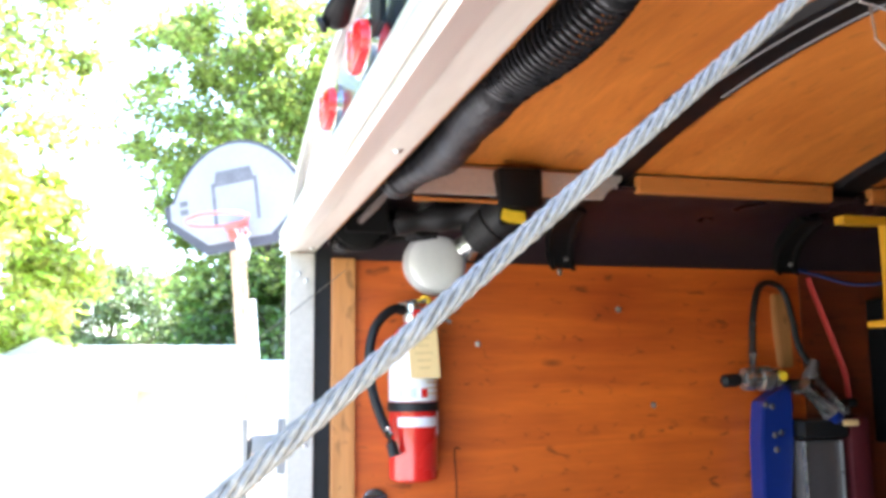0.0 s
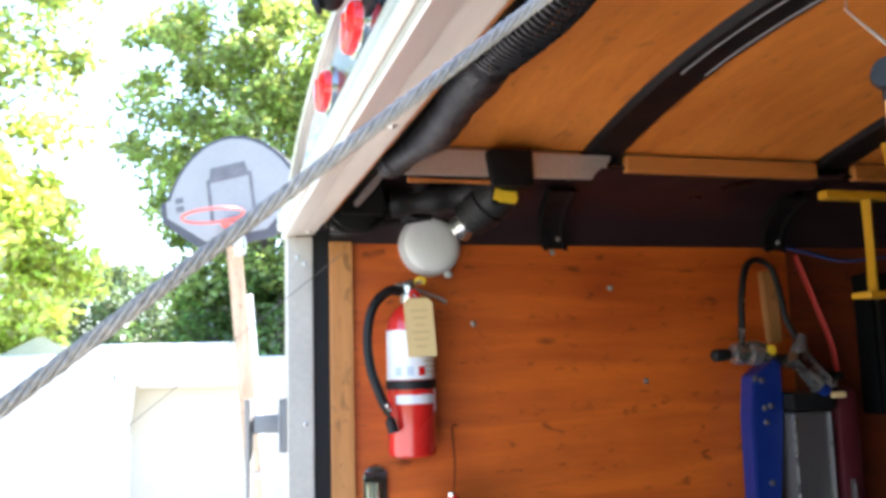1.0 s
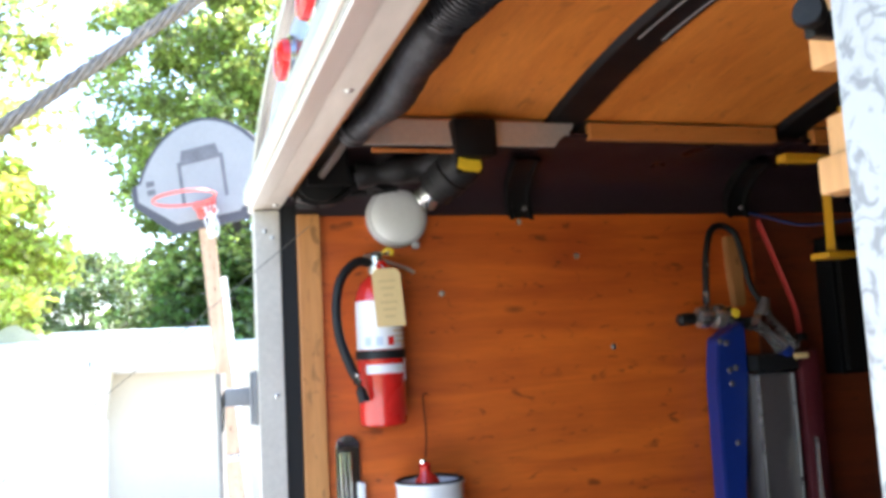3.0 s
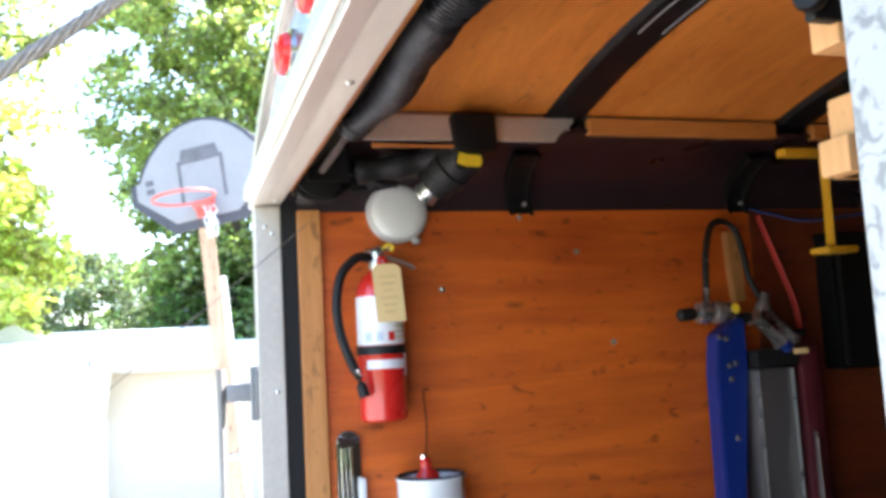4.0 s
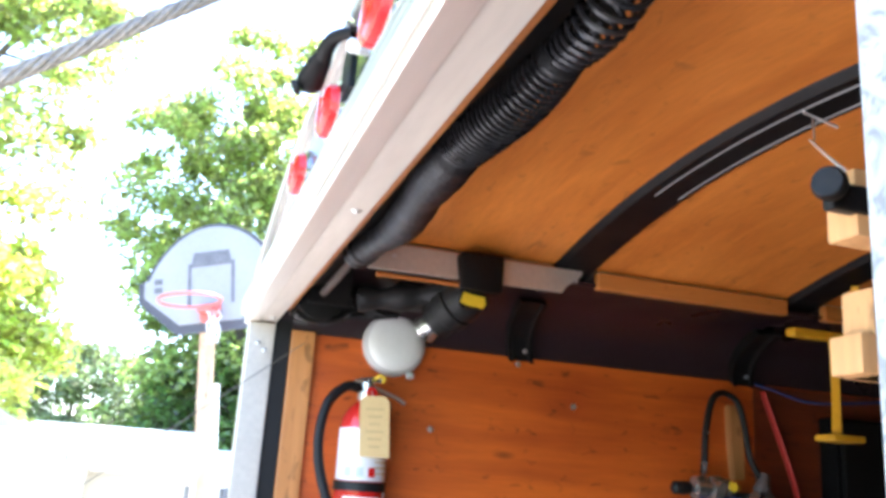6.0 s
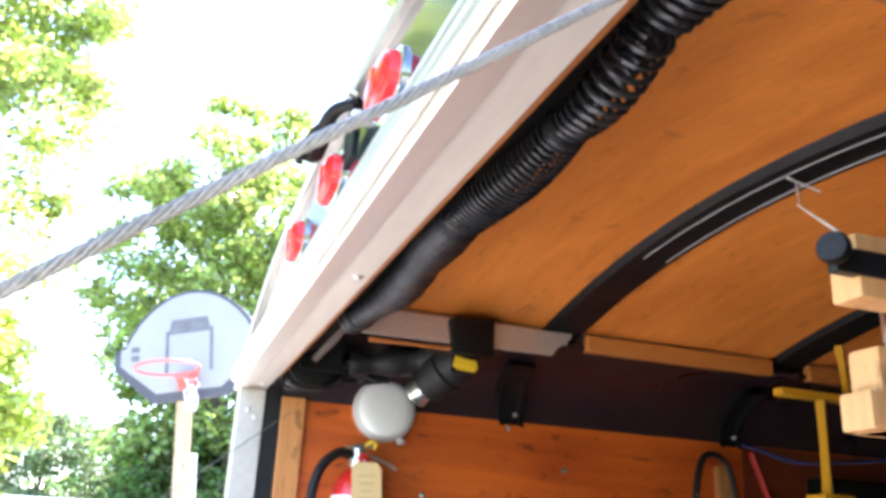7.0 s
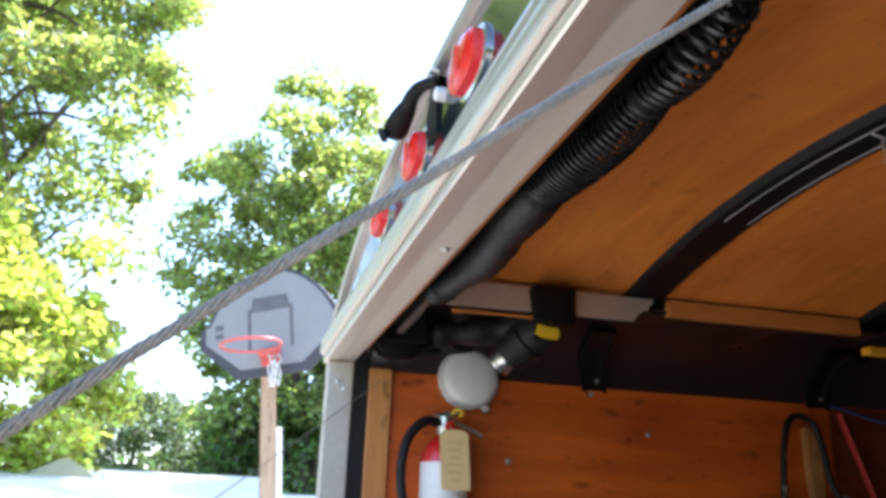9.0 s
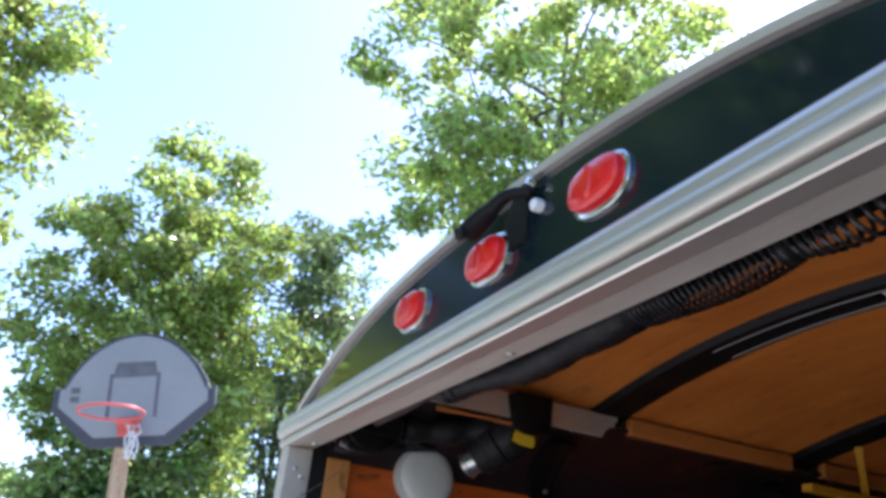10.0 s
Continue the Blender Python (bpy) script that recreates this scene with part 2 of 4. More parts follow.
LEAF_DARK = leaf_material("deep_green_leaf", (0.115, 0.19, 0.05), 0.5)
LEAF_LIME = leaf_material("yellow_green_leaf", (0.42, 0.48, 0.11), 0.6)
LEAF_PALE = leaf_material("pale_green_leaf", (0.3, 0.365, 0.125), 0.7)
LEAF_GREY = leaf_material("grey_green_leaf", (0.17, 0.225, 0.115), 0.35)


# ---- mesh helpers ----
def part(name, bm, mat, parent=None, label="", smooth=False, extra=()):
    """Links a bmesh as one mesh object, under a thing or part where one is given."""
    bmesh.ops.recalc_face_normals(bm, faces=bm.faces)
    me = bpy.data.meshes.new(name)
    bm.to_mesh(me)
    bm.free()
    for m in (mat, *extra):
        me.materials.append(m)
    if smooth:
        me.shade_smooth()
        me.set_sharp_from_angle(angle=radians(38))
    ob = new(name, me)
    if parent is not None:
        ob.parent = parent
        if parent.type == "EMPTY":
            ob.matrix_parent_inverse = Matrix.Translation(-parent.location)
    if label:
        tagged(ob, label)
    return ob


def thing(name, base, label, category, group=""):
    e = new(name)
    e.empty_display_size = 0.05
    e.location = base
    return tagged(e, label, category, group)


def box(x0, x1, y0, y1, z0, z1, bevel=0.0, bm=None, seg=2):
    own = bmesh.new()
    bmesh.ops.create_cube(own, size=1)
    for v in own.verts:
        v.co = Vector((x0 + (v.co.x + 0.5) * (x1 - x0), y0 + (v.co.y + 0.5) * (y1 - y0), z0 + (v.co.z + 0.5) * (z1 - z0)))
    if bevel:
        bmesh.ops.bevel(own, geom=own.edges[:], offset=bevel, segments=seg, affect="EDGES", profile=0.6)
    return joined(bm, own)


def joined(bm, own):
    if bm is None:
        return own
    me = bpy.data.meshes.new("tmp")
    own.to_mesh(me)
    own.free()
    bm.from_mesh(me)
    bpy.data.meshes.remove(me)
    return bm


def basis(d):
    d = Vector(d).normalized()
    a = Vector((0, 0, 1)) if abs(d.z) < 0.9 else Vector((1, 0, 0))
    u = d.cross(a).normalized()
    return u, u.cross(d).normalized()


def sweep(pts, radii, seg=12, bm=None, closed=False, caps=True, flat=1.0):
    """A round tube through the points; radii: one number, or one a point."""
    own = bm if bm is not None else bmesh.new()
    pts = [Vector(p) for p in pts]
    n = len(pts)
    rr = radii if isinstance(radii, (list, tuple)) else [radii] * n
    rings, u = [], None
    for i, p in enumerate(pts):
        a, b = pts[i - 1] if (i or closed) else p, pts[(i + 1) % n] if (i < n - 1 or closed) else p
        d = (b - a).normalized()
        if u is None:
            u, w = basis(d)
        else:
            u = (u - d * u.dot(d)).normalized()
            w = d.cross(u)
        rings.append([own.verts.new(p + (u * math.cos(2 * math.pi * k / seg) + w * math.sin(2 * math.pi * k / seg) * flat) * rr[i]) for k in range(seg)])
    for i in range(n if closed else n - 1):
        a, b = rings[i], rings[(i + 1) % n]
        for k in range(seg):
            own.faces.new((a[k], a[(k + 1) % seg], b[(k + 1) % seg], b[k]))
    if caps and not closed:
        own.faces.new(rings[0])
        own.faces.new(rings[-1][::-1])
    return own


def smooth_path(pts, steps=6):
    """Catmull-Rom through the points."""
    P = [Vector(p) for p in pts]
    P = [P[0] * 2 - P[1], *P, P[-1] * 2 - P[-2]]
    out = []
    for i in range(1, len(P) - 2):
        for k in range(steps):
            t = k / steps
            a, b, c, d = P[i - 1:i + 3]
            out.append(0.5 * ((2 * b) + (c - a) * t + (2 * a - 5 * b + 4 * c - d) * t * t + (3 * b - a - 3 * c + d) * t ** 3))
    return out + [P[-2]]


def lathe(profile, base, axis=(0, 0, 1), seg=32, bm=None):
    """Turns (radius, height) pairs round an axis from base."""
    own = bm if bm is not None else bmesh.new()
    ax = Vector(axis).normalized()
    u, w = basis(ax)
    base = Vector(base)
    rings = []
    for r, h in profile:
        rings.append([own.verts.new(base + ax * h + (u * math.cos(2 * math.pi * k / seg) + w * math.sin(2 * math.pi * k / seg)) * max(r, 1e-4)) for k in range(seg)])
    for a, b in zip(rings, rings[1:]):
        for k in range(seg):
            own.faces.new((a[k], a[(k + 1) % seg], b[(k + 1) % seg], b[k]))
    own.faces.new(rings[0][::-1])
    own.faces.new(rings[-1])
    return own


def extrude_y(profile, y0, y1, bm=None, steps=1):
    """An (x, z) outline carried along y."""
    own = bm if bm is not None else bmesh.new()
    rings = [[own.verts.new((x, y0 + (y1 - y0) * i / steps, z)) for x, z in profile] for i in range(steps + 1)]
    n = len(profile)
    for a, b in zip(rings, rings[1:]):
        for k in range(n):
            own.faces.new((a[k], a[(k + 1) % n], b[(k + 1) % n], b[k]))
    own.faces.new(rings[0][::-1])
    own.faces.new(rings[-1])
    return own


def extrude_x(profile, x0, x1, bm=None):
    """A (y, z) outline carried along x."""
    own = bm if bm is not None else bmesh.new()
    a, b = ([own.verts.new((x, y, z)) for y, z in profile] for x in (x0, x1))
    n = len(profile)
    for k in range(n):
        own.faces.new((a[k], a[(k + 1) % n], b[(k + 1) % n], b[k]))
    own.faces.new(a[::-1])
    own.faces.new(b)
    return own


def slab(outline, m, depth, bm=None, bevel=0.0):
    """A flat plate: a 2D outline in the local xy plane of m, thickened along its z."""
    own = bmesh.new()
    f = own.faces.new([own.verts.new((x, y, 0)) for x, y in outline])
    r = bmesh.ops.extrude_face_region(own, geom=[f])
    for v in r["geom"]:
        if isinstance(v, bmesh.types.BMVert):
            v.co.z += depth
    if bevel:
        bmesh.ops.bevel(own, geom=own.edges[:], offset=bevel, segments=2, affect="EDGES")
    own.transform(m)
    return joined(bm, own)


def arc(cx, cy, r, a0, a1, n):
    return [(cx + r * math.cos(radians(a0 + (a1 - a0) * i / n)), cy + r * math.sin(radians(a0 + (a1 - a0) * i / n))) for i in range(n + 1)]


def structure(name, bm, mat, label, category="", parent=None, smooth=False):
    return tagged(part(name, bm, mat, parent, "", smooth), label, category or name.split("_")[0], "", "structure")


# ---- setting: trailer shell ----
MID, HALF = 1.07, 0.915          # middle of the trailer across, half its clear opening


def roof_z(y, top):
    d = abs(y - MID)
    return top - 0.115 * d * d - 0.11 * d ** 4


def ceil_z(y):
    return 2.03 - 0.2 * (y - MID) ** 2


gbm = bmesh.new()
bmesh.ops.create_grid(gbm, x_segments=60, y_segments=60, size=400)
for v in gbm.verts:
    far = math.hypot(v.co.x, v.co.y - 5)
    v.co.z = -0.37 + (noise.noise(v.co * 0.05) * 0.5 if far > 40 else 0)
structure("ground", gbm, GROUND, "mown green grass reaching to the horizon", "ground")
structure("driveway", box(-9, 6, -6, 8.9, -0.40, -0.352, 0.01), CONCRETE, "pale concrete driveway slab under the trailer", "driveway")
structure("wall_side", box(0.158, 3.0, 2.0, 2.02, 0.0, 1.785), PLY_WALL, "orange-stained plywood side wall with knots and screws", "wall")
# added thin sheet: its dark colour stands in for shade deeper in the trailer
structure("wall_panel", box(1.345, 2.998, 1.991, 1.9985, 0.004, 1.781, 0.001), PLY_SHADE, "plywood wall past the joint, coloured dark red-brown for the shade there", "wall")
# front and near walls stay out of view; their dark colour deepens the shade
structure("wall_front", box(3.0, 3.02, 0.14, 2.02, 0.0, 2.06), SHADE_WALL, "unseen front wall, coloured dark to deepen the shade inside", "wall")
structure("wall_near", box(0.16, 3.0, 0.115, 0.135, 0.0, 1.785), SHADE_WALL, "unseen inside of the near side wall, coloured dark to cut bounce light", "wall")
structure("floor", box(0.0, 3.0, 0.1, 2.04, -0.03, 0.0), PLANK, "worn plywood trailer floor", "floor")
structure("side_skin_far", box(0.03, 3.05, 2.03, 2.036, -0.05, 1.86), GREEN_BLACK, "dark glossy outer skin of the trailer side", "wall")
structure("side_skin_near", box(0.016, 3.05, 0.1, 0.106, -0.05, 1.86), GREEN_BLACK, "dark glossy outer skin of the trailer side", "wall")
rbm = bmesh.new()
outline = [(0.104 + (2.036 - 0.104) * i / 24, roof_z(0.104 + (2.036 - 0.104) * i / 24, 2.065)) for i in range(25)]
extrude_x(outline + [(y, z - 0.012) for y, z in outline[::-1]], 0.16, 3.05, rbm)
structure("roof", rbm, ALU_FLAT, "thin aluminium arched trailer roof", "roof")
cbm = bmesh.new()
n = 28
top, low = [], []
for i in range(n + 1):
    y = 0.44 + (1.70 - 0.44) * i / n
    low.append((y, ceil_z(y)))
extrude_x(low + [(y, z + 0.008) for y, z in low[::-1]], 0.07, 3.0, cbm)
structure("ceiling", cbm, PLY_CEIL, "arched orange-stained plywood ceiling", "ceiling", smooth=True)
structure("ramp_door", extrude_y([(-2.56, -0.352), (-2.55, -0.335), (-0.03, -0.012), (-0.03, -0.05), (-2.5, -0.352)], 0.12, 2.0), PLANK, "lowered plywood ramp door", "door")
for side, (ya, yb) in {"far": (1.70, 2.0), "near": (0.44, 0.14)}.items():
    prof = []
    for i in range(9):
        a = math.pi / 2 * i / 8
        prof.append((ya + (yb - ya) * math.sin(a) * 0.995, 1.785 + 0.127 * math.cos(a)))
    cv = bmesh.new()
    extrude_x(prof + [(y, z + 0.01) for y, z in prof[::-1]], 0.07, 3.0, cv)
    structure("cove_" + side, cv, COVE, "dark glossy metal cove between wall and ceiling", "cove", smooth=True)
    sgn = 1 if side == "far" else -1
    for xa, xb in ((0.2, 0.615), (0.722, 1.218), (1.325, 1.82), (1.928, 2.42), (2.53, 2.998)):
        structure("trim_" + side, box(xa, xb, min(ya - sgn * 0.012, ya + sgn * 0.012), max(ya - sgn * 0.012, ya + sgn * 0.012), 1.908, 1.945, 0.003), RAIL_WOOD, "stained pine strip along the ceiling edge", "trim")

structure("board_near", box(0.0505, 0.1595, 0.1065, 0.136, 0.0, 1.84, 0.003), TRIM_WOOD, "upright pine board behind the near post", "board")

structure("cable_anchor", box(-2.4, -2.34, -0.17, 0.1195, -0.31, -0.272, 0.004), GALV_DULL, "steel anchor arm at the side of the ramp", "bracket")

# roof bows with the cables tied into them
for k, x in enumerate((0.655, 1.26, 1.863, 2.465)):
    bb = bmesh.new()
    ys = [0.40 + (1.74 - 0.40) * i / 30 for i in range(31)]
    rows = [[bb.verts.new((x + dx, y, ceil_z(y) - dz)) for dx, dz in ((-0.038, -0.002), (-0.034, 0.003), (-0.028, 0.014), (0.048, 0.016), (0.052, 0.002), (0.058, -0.002))] for y in ys]
    for a, b in zip(rows, rows[1:]):
        for j in range(5):
            bb.faces.new((a[j], a[j + 1], b[j + 1], b[j]))
    structure("roof_bow_%d" % (k + 1), bb, BLACK_STEEL, "black painted steel roof bow under the ceiling", "roof bow")

# rear header: aluminium section over the opening
Y0, Y1 = 0.1265, 2.036
hb = bmesh.new()
bar = [(-0.002, 1.8165), (-0.008, 1.818), (-0.0115, 1.824), (-0.012, 1.834), (-0.0095, 1.8385), (-0.0095, 1.8405), (-0.0115, 1.8445), (-0.010, 1.8535), (-0.005, 1.8605), (0.0, 1.8645), (0.0115, 1.866), (0.0115, 1.8165)]
extrude_y(bar, Y0, Y1, hb, 6)
header = structure("header_bar", hb, ALU, "ribbed aluminium bar along the rear header", "header", smooth=True)
structure("header_gasket", extrude_y([(0.004, 1.8122), (0.0138, 1.8122), (0.0138, 1.816), (0.004, 1.816)], Y0, Y1), RUBBER, "black gasket line in the rear header", "gasket")
structure("header_lip", extrude_y([(-0.002, 1.8005), (0.0, 1.7985), (0.026, 1.7985), (0.026, 1.8118), (-0.002, 1.8118)], Y0, Y1), ALU, "flat aluminium lip under the rear header", "header")
structure("header_soffit", extrude_y([(0.027, 1.801), (0.066, 1.801), (0.066, 1.862), (0.0145, 1.862), (0.0145, 1.8125), (0.027, 1.8125)], Y0, Y1), ALU_FLAT, "dull aluminium underside of the rear header", "header")
structure("header_board", box(0.067, 0.083, 0.2, 1.9, 1.815, 1.93, 0.002), RAIL_WOOD, "stained pine board behind the rear header", "board")
structure("header_beam", extrude_y([(0.0835, 1.836), (0.165, 1.874), (0.165, 2.0), (0.0835, 2.0)], 0.3, 1.84), BLACK_STEEL, "black steel beam behind the rear header", "beam")
pb = bmesh.new()
ys = [Y0 + (Y1 - Y0) * i / 40 for i in range(41)]
prof = [(y, roof_z(y, 2.014)) for y in ys]
extrude_x([(Y1, 1.862), (Y0, 1.862)] + prof, 0.012, 0.02, pb)
structure("header_panel", pb, GREEN_BLACK, "dark glossy arched panel over the rear opening", "panel")
eb = bmesh.new()
rows = [[eb.verts.new((x, y, roof_z(y, 2.014) + dz)) for x, dz in ((0.002, -0.004), (-0.001, 0.006), (0.004, 0.009), (0.03, 0.011), (0.03, -0.004))] for y in ys]
for a, b in zip(rows, rows[1:]):
    for j in range(5):
        eb.faces.new((a[j], a[(j + 1) % 5], b[(j + 1) % 5], b[j]))
eb.faces.new(rows[0]), eb.faces.new(rows[-1][::-1])
structure("roof_edge_trim", eb, ALU, "grey aluminium edging along the arched roofline", "trim", smooth=True)

# posts, seal and board at the rear corners
structure("door_post_far", box(0.006, 0.065, 1.985, 2.04, -0.1, 1.798, 0.0025), ALU_FLAT, "aluminium rear corner post with small screws", "post")
structure("door_post_near", box(-0.0575, 0.05, 0.0775, 0.0906, -0.1, 1.9, 0.0015), ZINC, "mottled galvanised rear corner post", "post")
structure("post_seal_near", box(-0.057, 0.05, 0.0742, 0.0773, -0.1, 1.9, 0.001), RUBBER, "black rubber strip along the corner post", "seal")
structure("post_packing_near", box(0.018, 0.05, 0.0908, 0.0998, -0.05, 1.86), RUBBER, "black packing between corner post and side skin", "seal")
structure("seal_far", box(0.0655, 0.103, 1.992, 2.03, 0.0, 1.84, 0.002), RUBBER, "black rubber seal beside the rear post", "seal")
structure("board_far", box(0.1035, 0.1575, 1.984, 2.012, 0.0, 1.788, 0.003), TRIM_WOOD, "upright pine board at the wall's rear end", "board")

structure("chassis", box(0.25, 2.95, 0.32, 1.82, -0.352, -0.031, 0.01), BLACK_STEEL, "dark steel chassis under the trailer floor", "chassis")

# ---- things: under the header ----
def screw(x, y, z, axis, r=0.005, parent=None, mat=STEEL):
    """A small dished screw head with a washer."""
    b = lathe([(r * 1.5, 0), (r * 1.5, 0.0008), (r, 0.0012), (r * 0.9, 0.003), (r * 0.45, 0.004), (r * 0.2, 0.0032)], (x, y, z), axis, 14)
    return part("screw", b, mat, parent, "", True)


def loose_screw(x, y, z, axis, label, r=0.005):
    return tagged(screw(x, y, z, axis, r), label, "screw", "screws in the trailer")


for x, z in ((0.665, 1.768), (0.819, 1.678), (0.452, 1.593), (0.906, 1.442)):
    loose_screw(x, 2.0, z, (0, -1, 0), "small zinc screw head sunk in the plywood wall", 0.005)
loose_screw(0.05, 1.052, 1.801, (0, 0, -1), "zinc screw head in the underside of the header", 0.0055)
loose_screw(0.05, 1.93, 1.801, (0, 0, -1), "zinc screw head in the underside of the header", 0.0055)
for x, z in ((0.03, 1.75), (0.046, 1.735), (0.047, 1.374)):
    loose_screw(x, 1.985, z, (0, -1, 0), "small dark screw head in the aluminium door post", 0.004)

# red marker lights on the arched panel
marker = thing("marker_light", (0, 0, 0), "red oval plastic marker light with a chrome rim", "marker light", "marker lights over the rear opening")


def oval(a, b, n=40, p=2.6):
    out = []
    for i in range(n):
        t = 2 * math.pi * i / n
        c, q = math.cos(t), math.sin(t)
        out.append((a * math.copysign(abs(c) ** (2 / p), c), b * math.copysign(abs(q) ** (2 / p), q)))
    return out


def oval_stack(rows, p=2.6):
    """Rings of an oval (half width, half height, distance out along -x), joined."""
    bm = bmesh.new()
    rings = [[bm.verts.new((-h, y, z)) for y, z in oval(a, b, 40, p)] for a, b, h in rows]
    for r0, r1 in zip(rings, rings[1:]):
        for k in range(40):
            bm.faces.new((r0[k], r0[(k + 1) % 40], r1[(k + 1) % 40], r1[k]))
    bm.faces.new(rings[0]), bm.faces.new(rings[-1][::-1])
    return bm


part("rim", oval_stack([(0.056, 0.035, 0.0), (0.056, 0.035, 0.004), (0.053, 0.032, 0.006)]), CHROME, marker, "chrome rim", True)
part("lens", oval_stack([(0.051, 0.03, 0.004), (0.0495, 0.0285, 0.016), (0.043, 0.023, 0.021), (0.028, 0.012, 0.023)]), RED_LENS, marker, "red lens", True)
part("ridge", oval_stack([(0.012, 0.022, 0.02), (0.006, 0.018, 0.025)]), RED_LENS, marker, "", True)
marker.matrix_basis = pose(0.0118, 1.326, 1.931)
for y in (1.058, 0.786):
    copy_thing(marker, pose(0.0118, y, 1.931))

# small camera unit bolted to the panel between the lights
cu = thing("rear_camera", (0.012, 0.99, 1.93), "small black rear-view camera on a bracket with a white bolt", "camera unit")
part("bracket", slab([(-0.03, -0.03), (0.03, -0.03), (0.03, 0.02), (0.012, 0.05), (-0.012, 0.05), (-0.03, 0.02)], Matrix.Translation((0.012, 0.985, 1.955)) @ Matrix(((0, 0, -1, 0), (1, 0, 0, 0), (0, 1, 0, 0), (0, 0, 0, 1))), 0.004), BLACK_STEEL, cu)
part("arm", sweep(smooth_path([(0.01, 0.94, 1.99), (-0.010, 0.965, 1.992), (-0.018, 0.985, 1.987), (-0.02, 1.005, 1.981)], 5), [0.007 + 0.0003 * i for i in range(16)], 10), BLACK_STEEL, cu, "", True)
body = part("body", sweep(smooth_path([(-0.018, 0.995, 1.984), (-0.023, 1.02, 1.975), (-0.027, 1.045, 1.966), (-0.029, 1.06, 1.959)], 4), [0.009, 0.011, 0.013, 0.0145, 0.0155, 0.016, 0.017, 0.0175, 0.018, 0.018, 0.0175, 0.016, 0.013], 16, None, False, True, 0.8), BLACK_STEEL, cu, "rounded black housing", True)
part("lens_ring", lathe([(0.011, 0), (0.011, 0.006), (0.008, 0.008), (0.006, 0.005)], (-0.042, 1.05, 1.955), (-1, 0.3, -0.5), 20), RUBBER, body, "", True)
part("bolt", lathe([(0.009, 0), (0.009, 0.012), (0.006, 0.015)], (0.012, 0.925, 1.962), (-1, 0, 0), 6), WHITE_PLASTIC, cu, "white bolt head")
part("bolt", lathe([(0.006, 0), (0.006, 0.01)], (0.004, 0.935, 1.998), (-1, 0, 0.3), 8), CHROME, cu, "bright bolt end")

# ramp spring: a sleeved coil on a shaft behind the header
sp = thing("ramp_spring", (0.15, 1.0, 1.84), "black sleeved ramp spring with bare coils hung along the header", "spring")


def spring_c(y):
    """The spring's middle at y: it sags and wanders a little."""
    return Vector((0.134 + 0.008 * math.sin(y * 11.0 + 0.6), y, 1.843 - 0.016 * math.exp(-((y - 1.08) / 0.2) ** 2) - 0.004 * math.exp(-((y - 0.68) / 0.1) ** 2)))


ys = [1.42 - 0.012 * i for i in range(52)]
rad = [(0.022 if y > 0.87 else 0.017) + 0.007 * math.exp(-((y - 1.13) / 0.12) ** 2) + 0.004 * math.exp(-((y - 1.4) / 0.05) ** 2) + 0.010 * math.exp(-((y - 0.92) / 0.09) ** 2) + 0.0025 * noise.noise(Vector((y * 25, 0, 3))) for y in ys]
part("sleeve", sweep([spring_c(y) for y in ys], rad, 20), SLEEVE, sp, "wrinkled black sleeve", True)
part("collar", lathe([(0.022, 0), (0.028, 0.004), (0.029, 0.02), (0.025, 0.026), (0.029, 0.032), (0.028, 0.05), (0.022, 0.055)], spring_c(1.425) , (0.0, -1, 0.0), 22), BLACK_STEEL, sp, "", True)
for ya, yb, turns, ra, rb, w, sag in ((0.87, 0.64, 25, 0.029, 0.021, 0.0021, 0.004), (0.635, 0.465, 12, 0.017, 0.02, 0.0028, 0.01), (0.455, 0.2, 20, 0.02, 0.022, 0.003, 0.006)):
    pts = []
    n = turns * 14
    for i in range(n + 1):
        u = i / n
        y = ya + (yb - ya) * u
        a = 2 * math.pi * (turns * u + 0.35 * math.sin(5 * u))
        c, r = spring_c(y), ra + (rb - ra) * u + 0.003 * math.sin(math.pi * u)
        pts.append((c.x + r * math.cos(a), y + 0.006 * math.sin(a), c.z + r * math.sin(a) - sag * math.sin(math.pi * u)))
    part("coil", sweep(pts, w, 6), SPRING, sp, "bare oiled coil", True)
part("tie", lathe([(0.012, 0), (0.021, 0.004), (0.022, 0.014), (0.014, 0.02)], spring_c(0.648), (0, -1, 0), 16), RUBBER, sp, "", True)
part("shaft", sweep([(0.133, 1.40, 1.845), (0.133, 1.62, 1.842), (0.132, 1.80, 1.838)], 0.0085, 14), RUST, sp, "brown rusted steel shaft", True)
part("shaft", sweep([(0.15, 0.86, 1.848), (0.152, 0.18, 1.855)], 0.011, 14), BLACK_STEEL, sp, "", True)
dr = part("drum", lathe([(0.02, 0), (0.052, 0.004), (0.052, 0.01), (0.034, 0.013), (0.034, 0.03), (0.038, 0.034), (0.034, 0.038), (0.034, 0.056), (0.052, 0.06), (0.052, 0.066), (0.02, 0.07)], (0.132, 1.80, 1.838), (0, 1, 0), 28), BLACK_STEEL, sp, "black cable drum", True)
part("hanger", box(0.085, 0.20, 1.885, 1.893, 1.80, 1.90, 0.003), BLACK_STEEL, sp)
part("hanger", box(0.10, 0.19, 1.775, 1.782, 1.815, 1.92, 0.003), BLACK_STEEL, sp)
part("clip", sweep(smooth_path([(0.085, 1.83, 1.80), (0.12, 1.84, 1.792), (0.17, 1.85, 1.797), (0.205, 1.86, 1.82)], 5), 0.008, 10), RUBBER, sp, "", True)

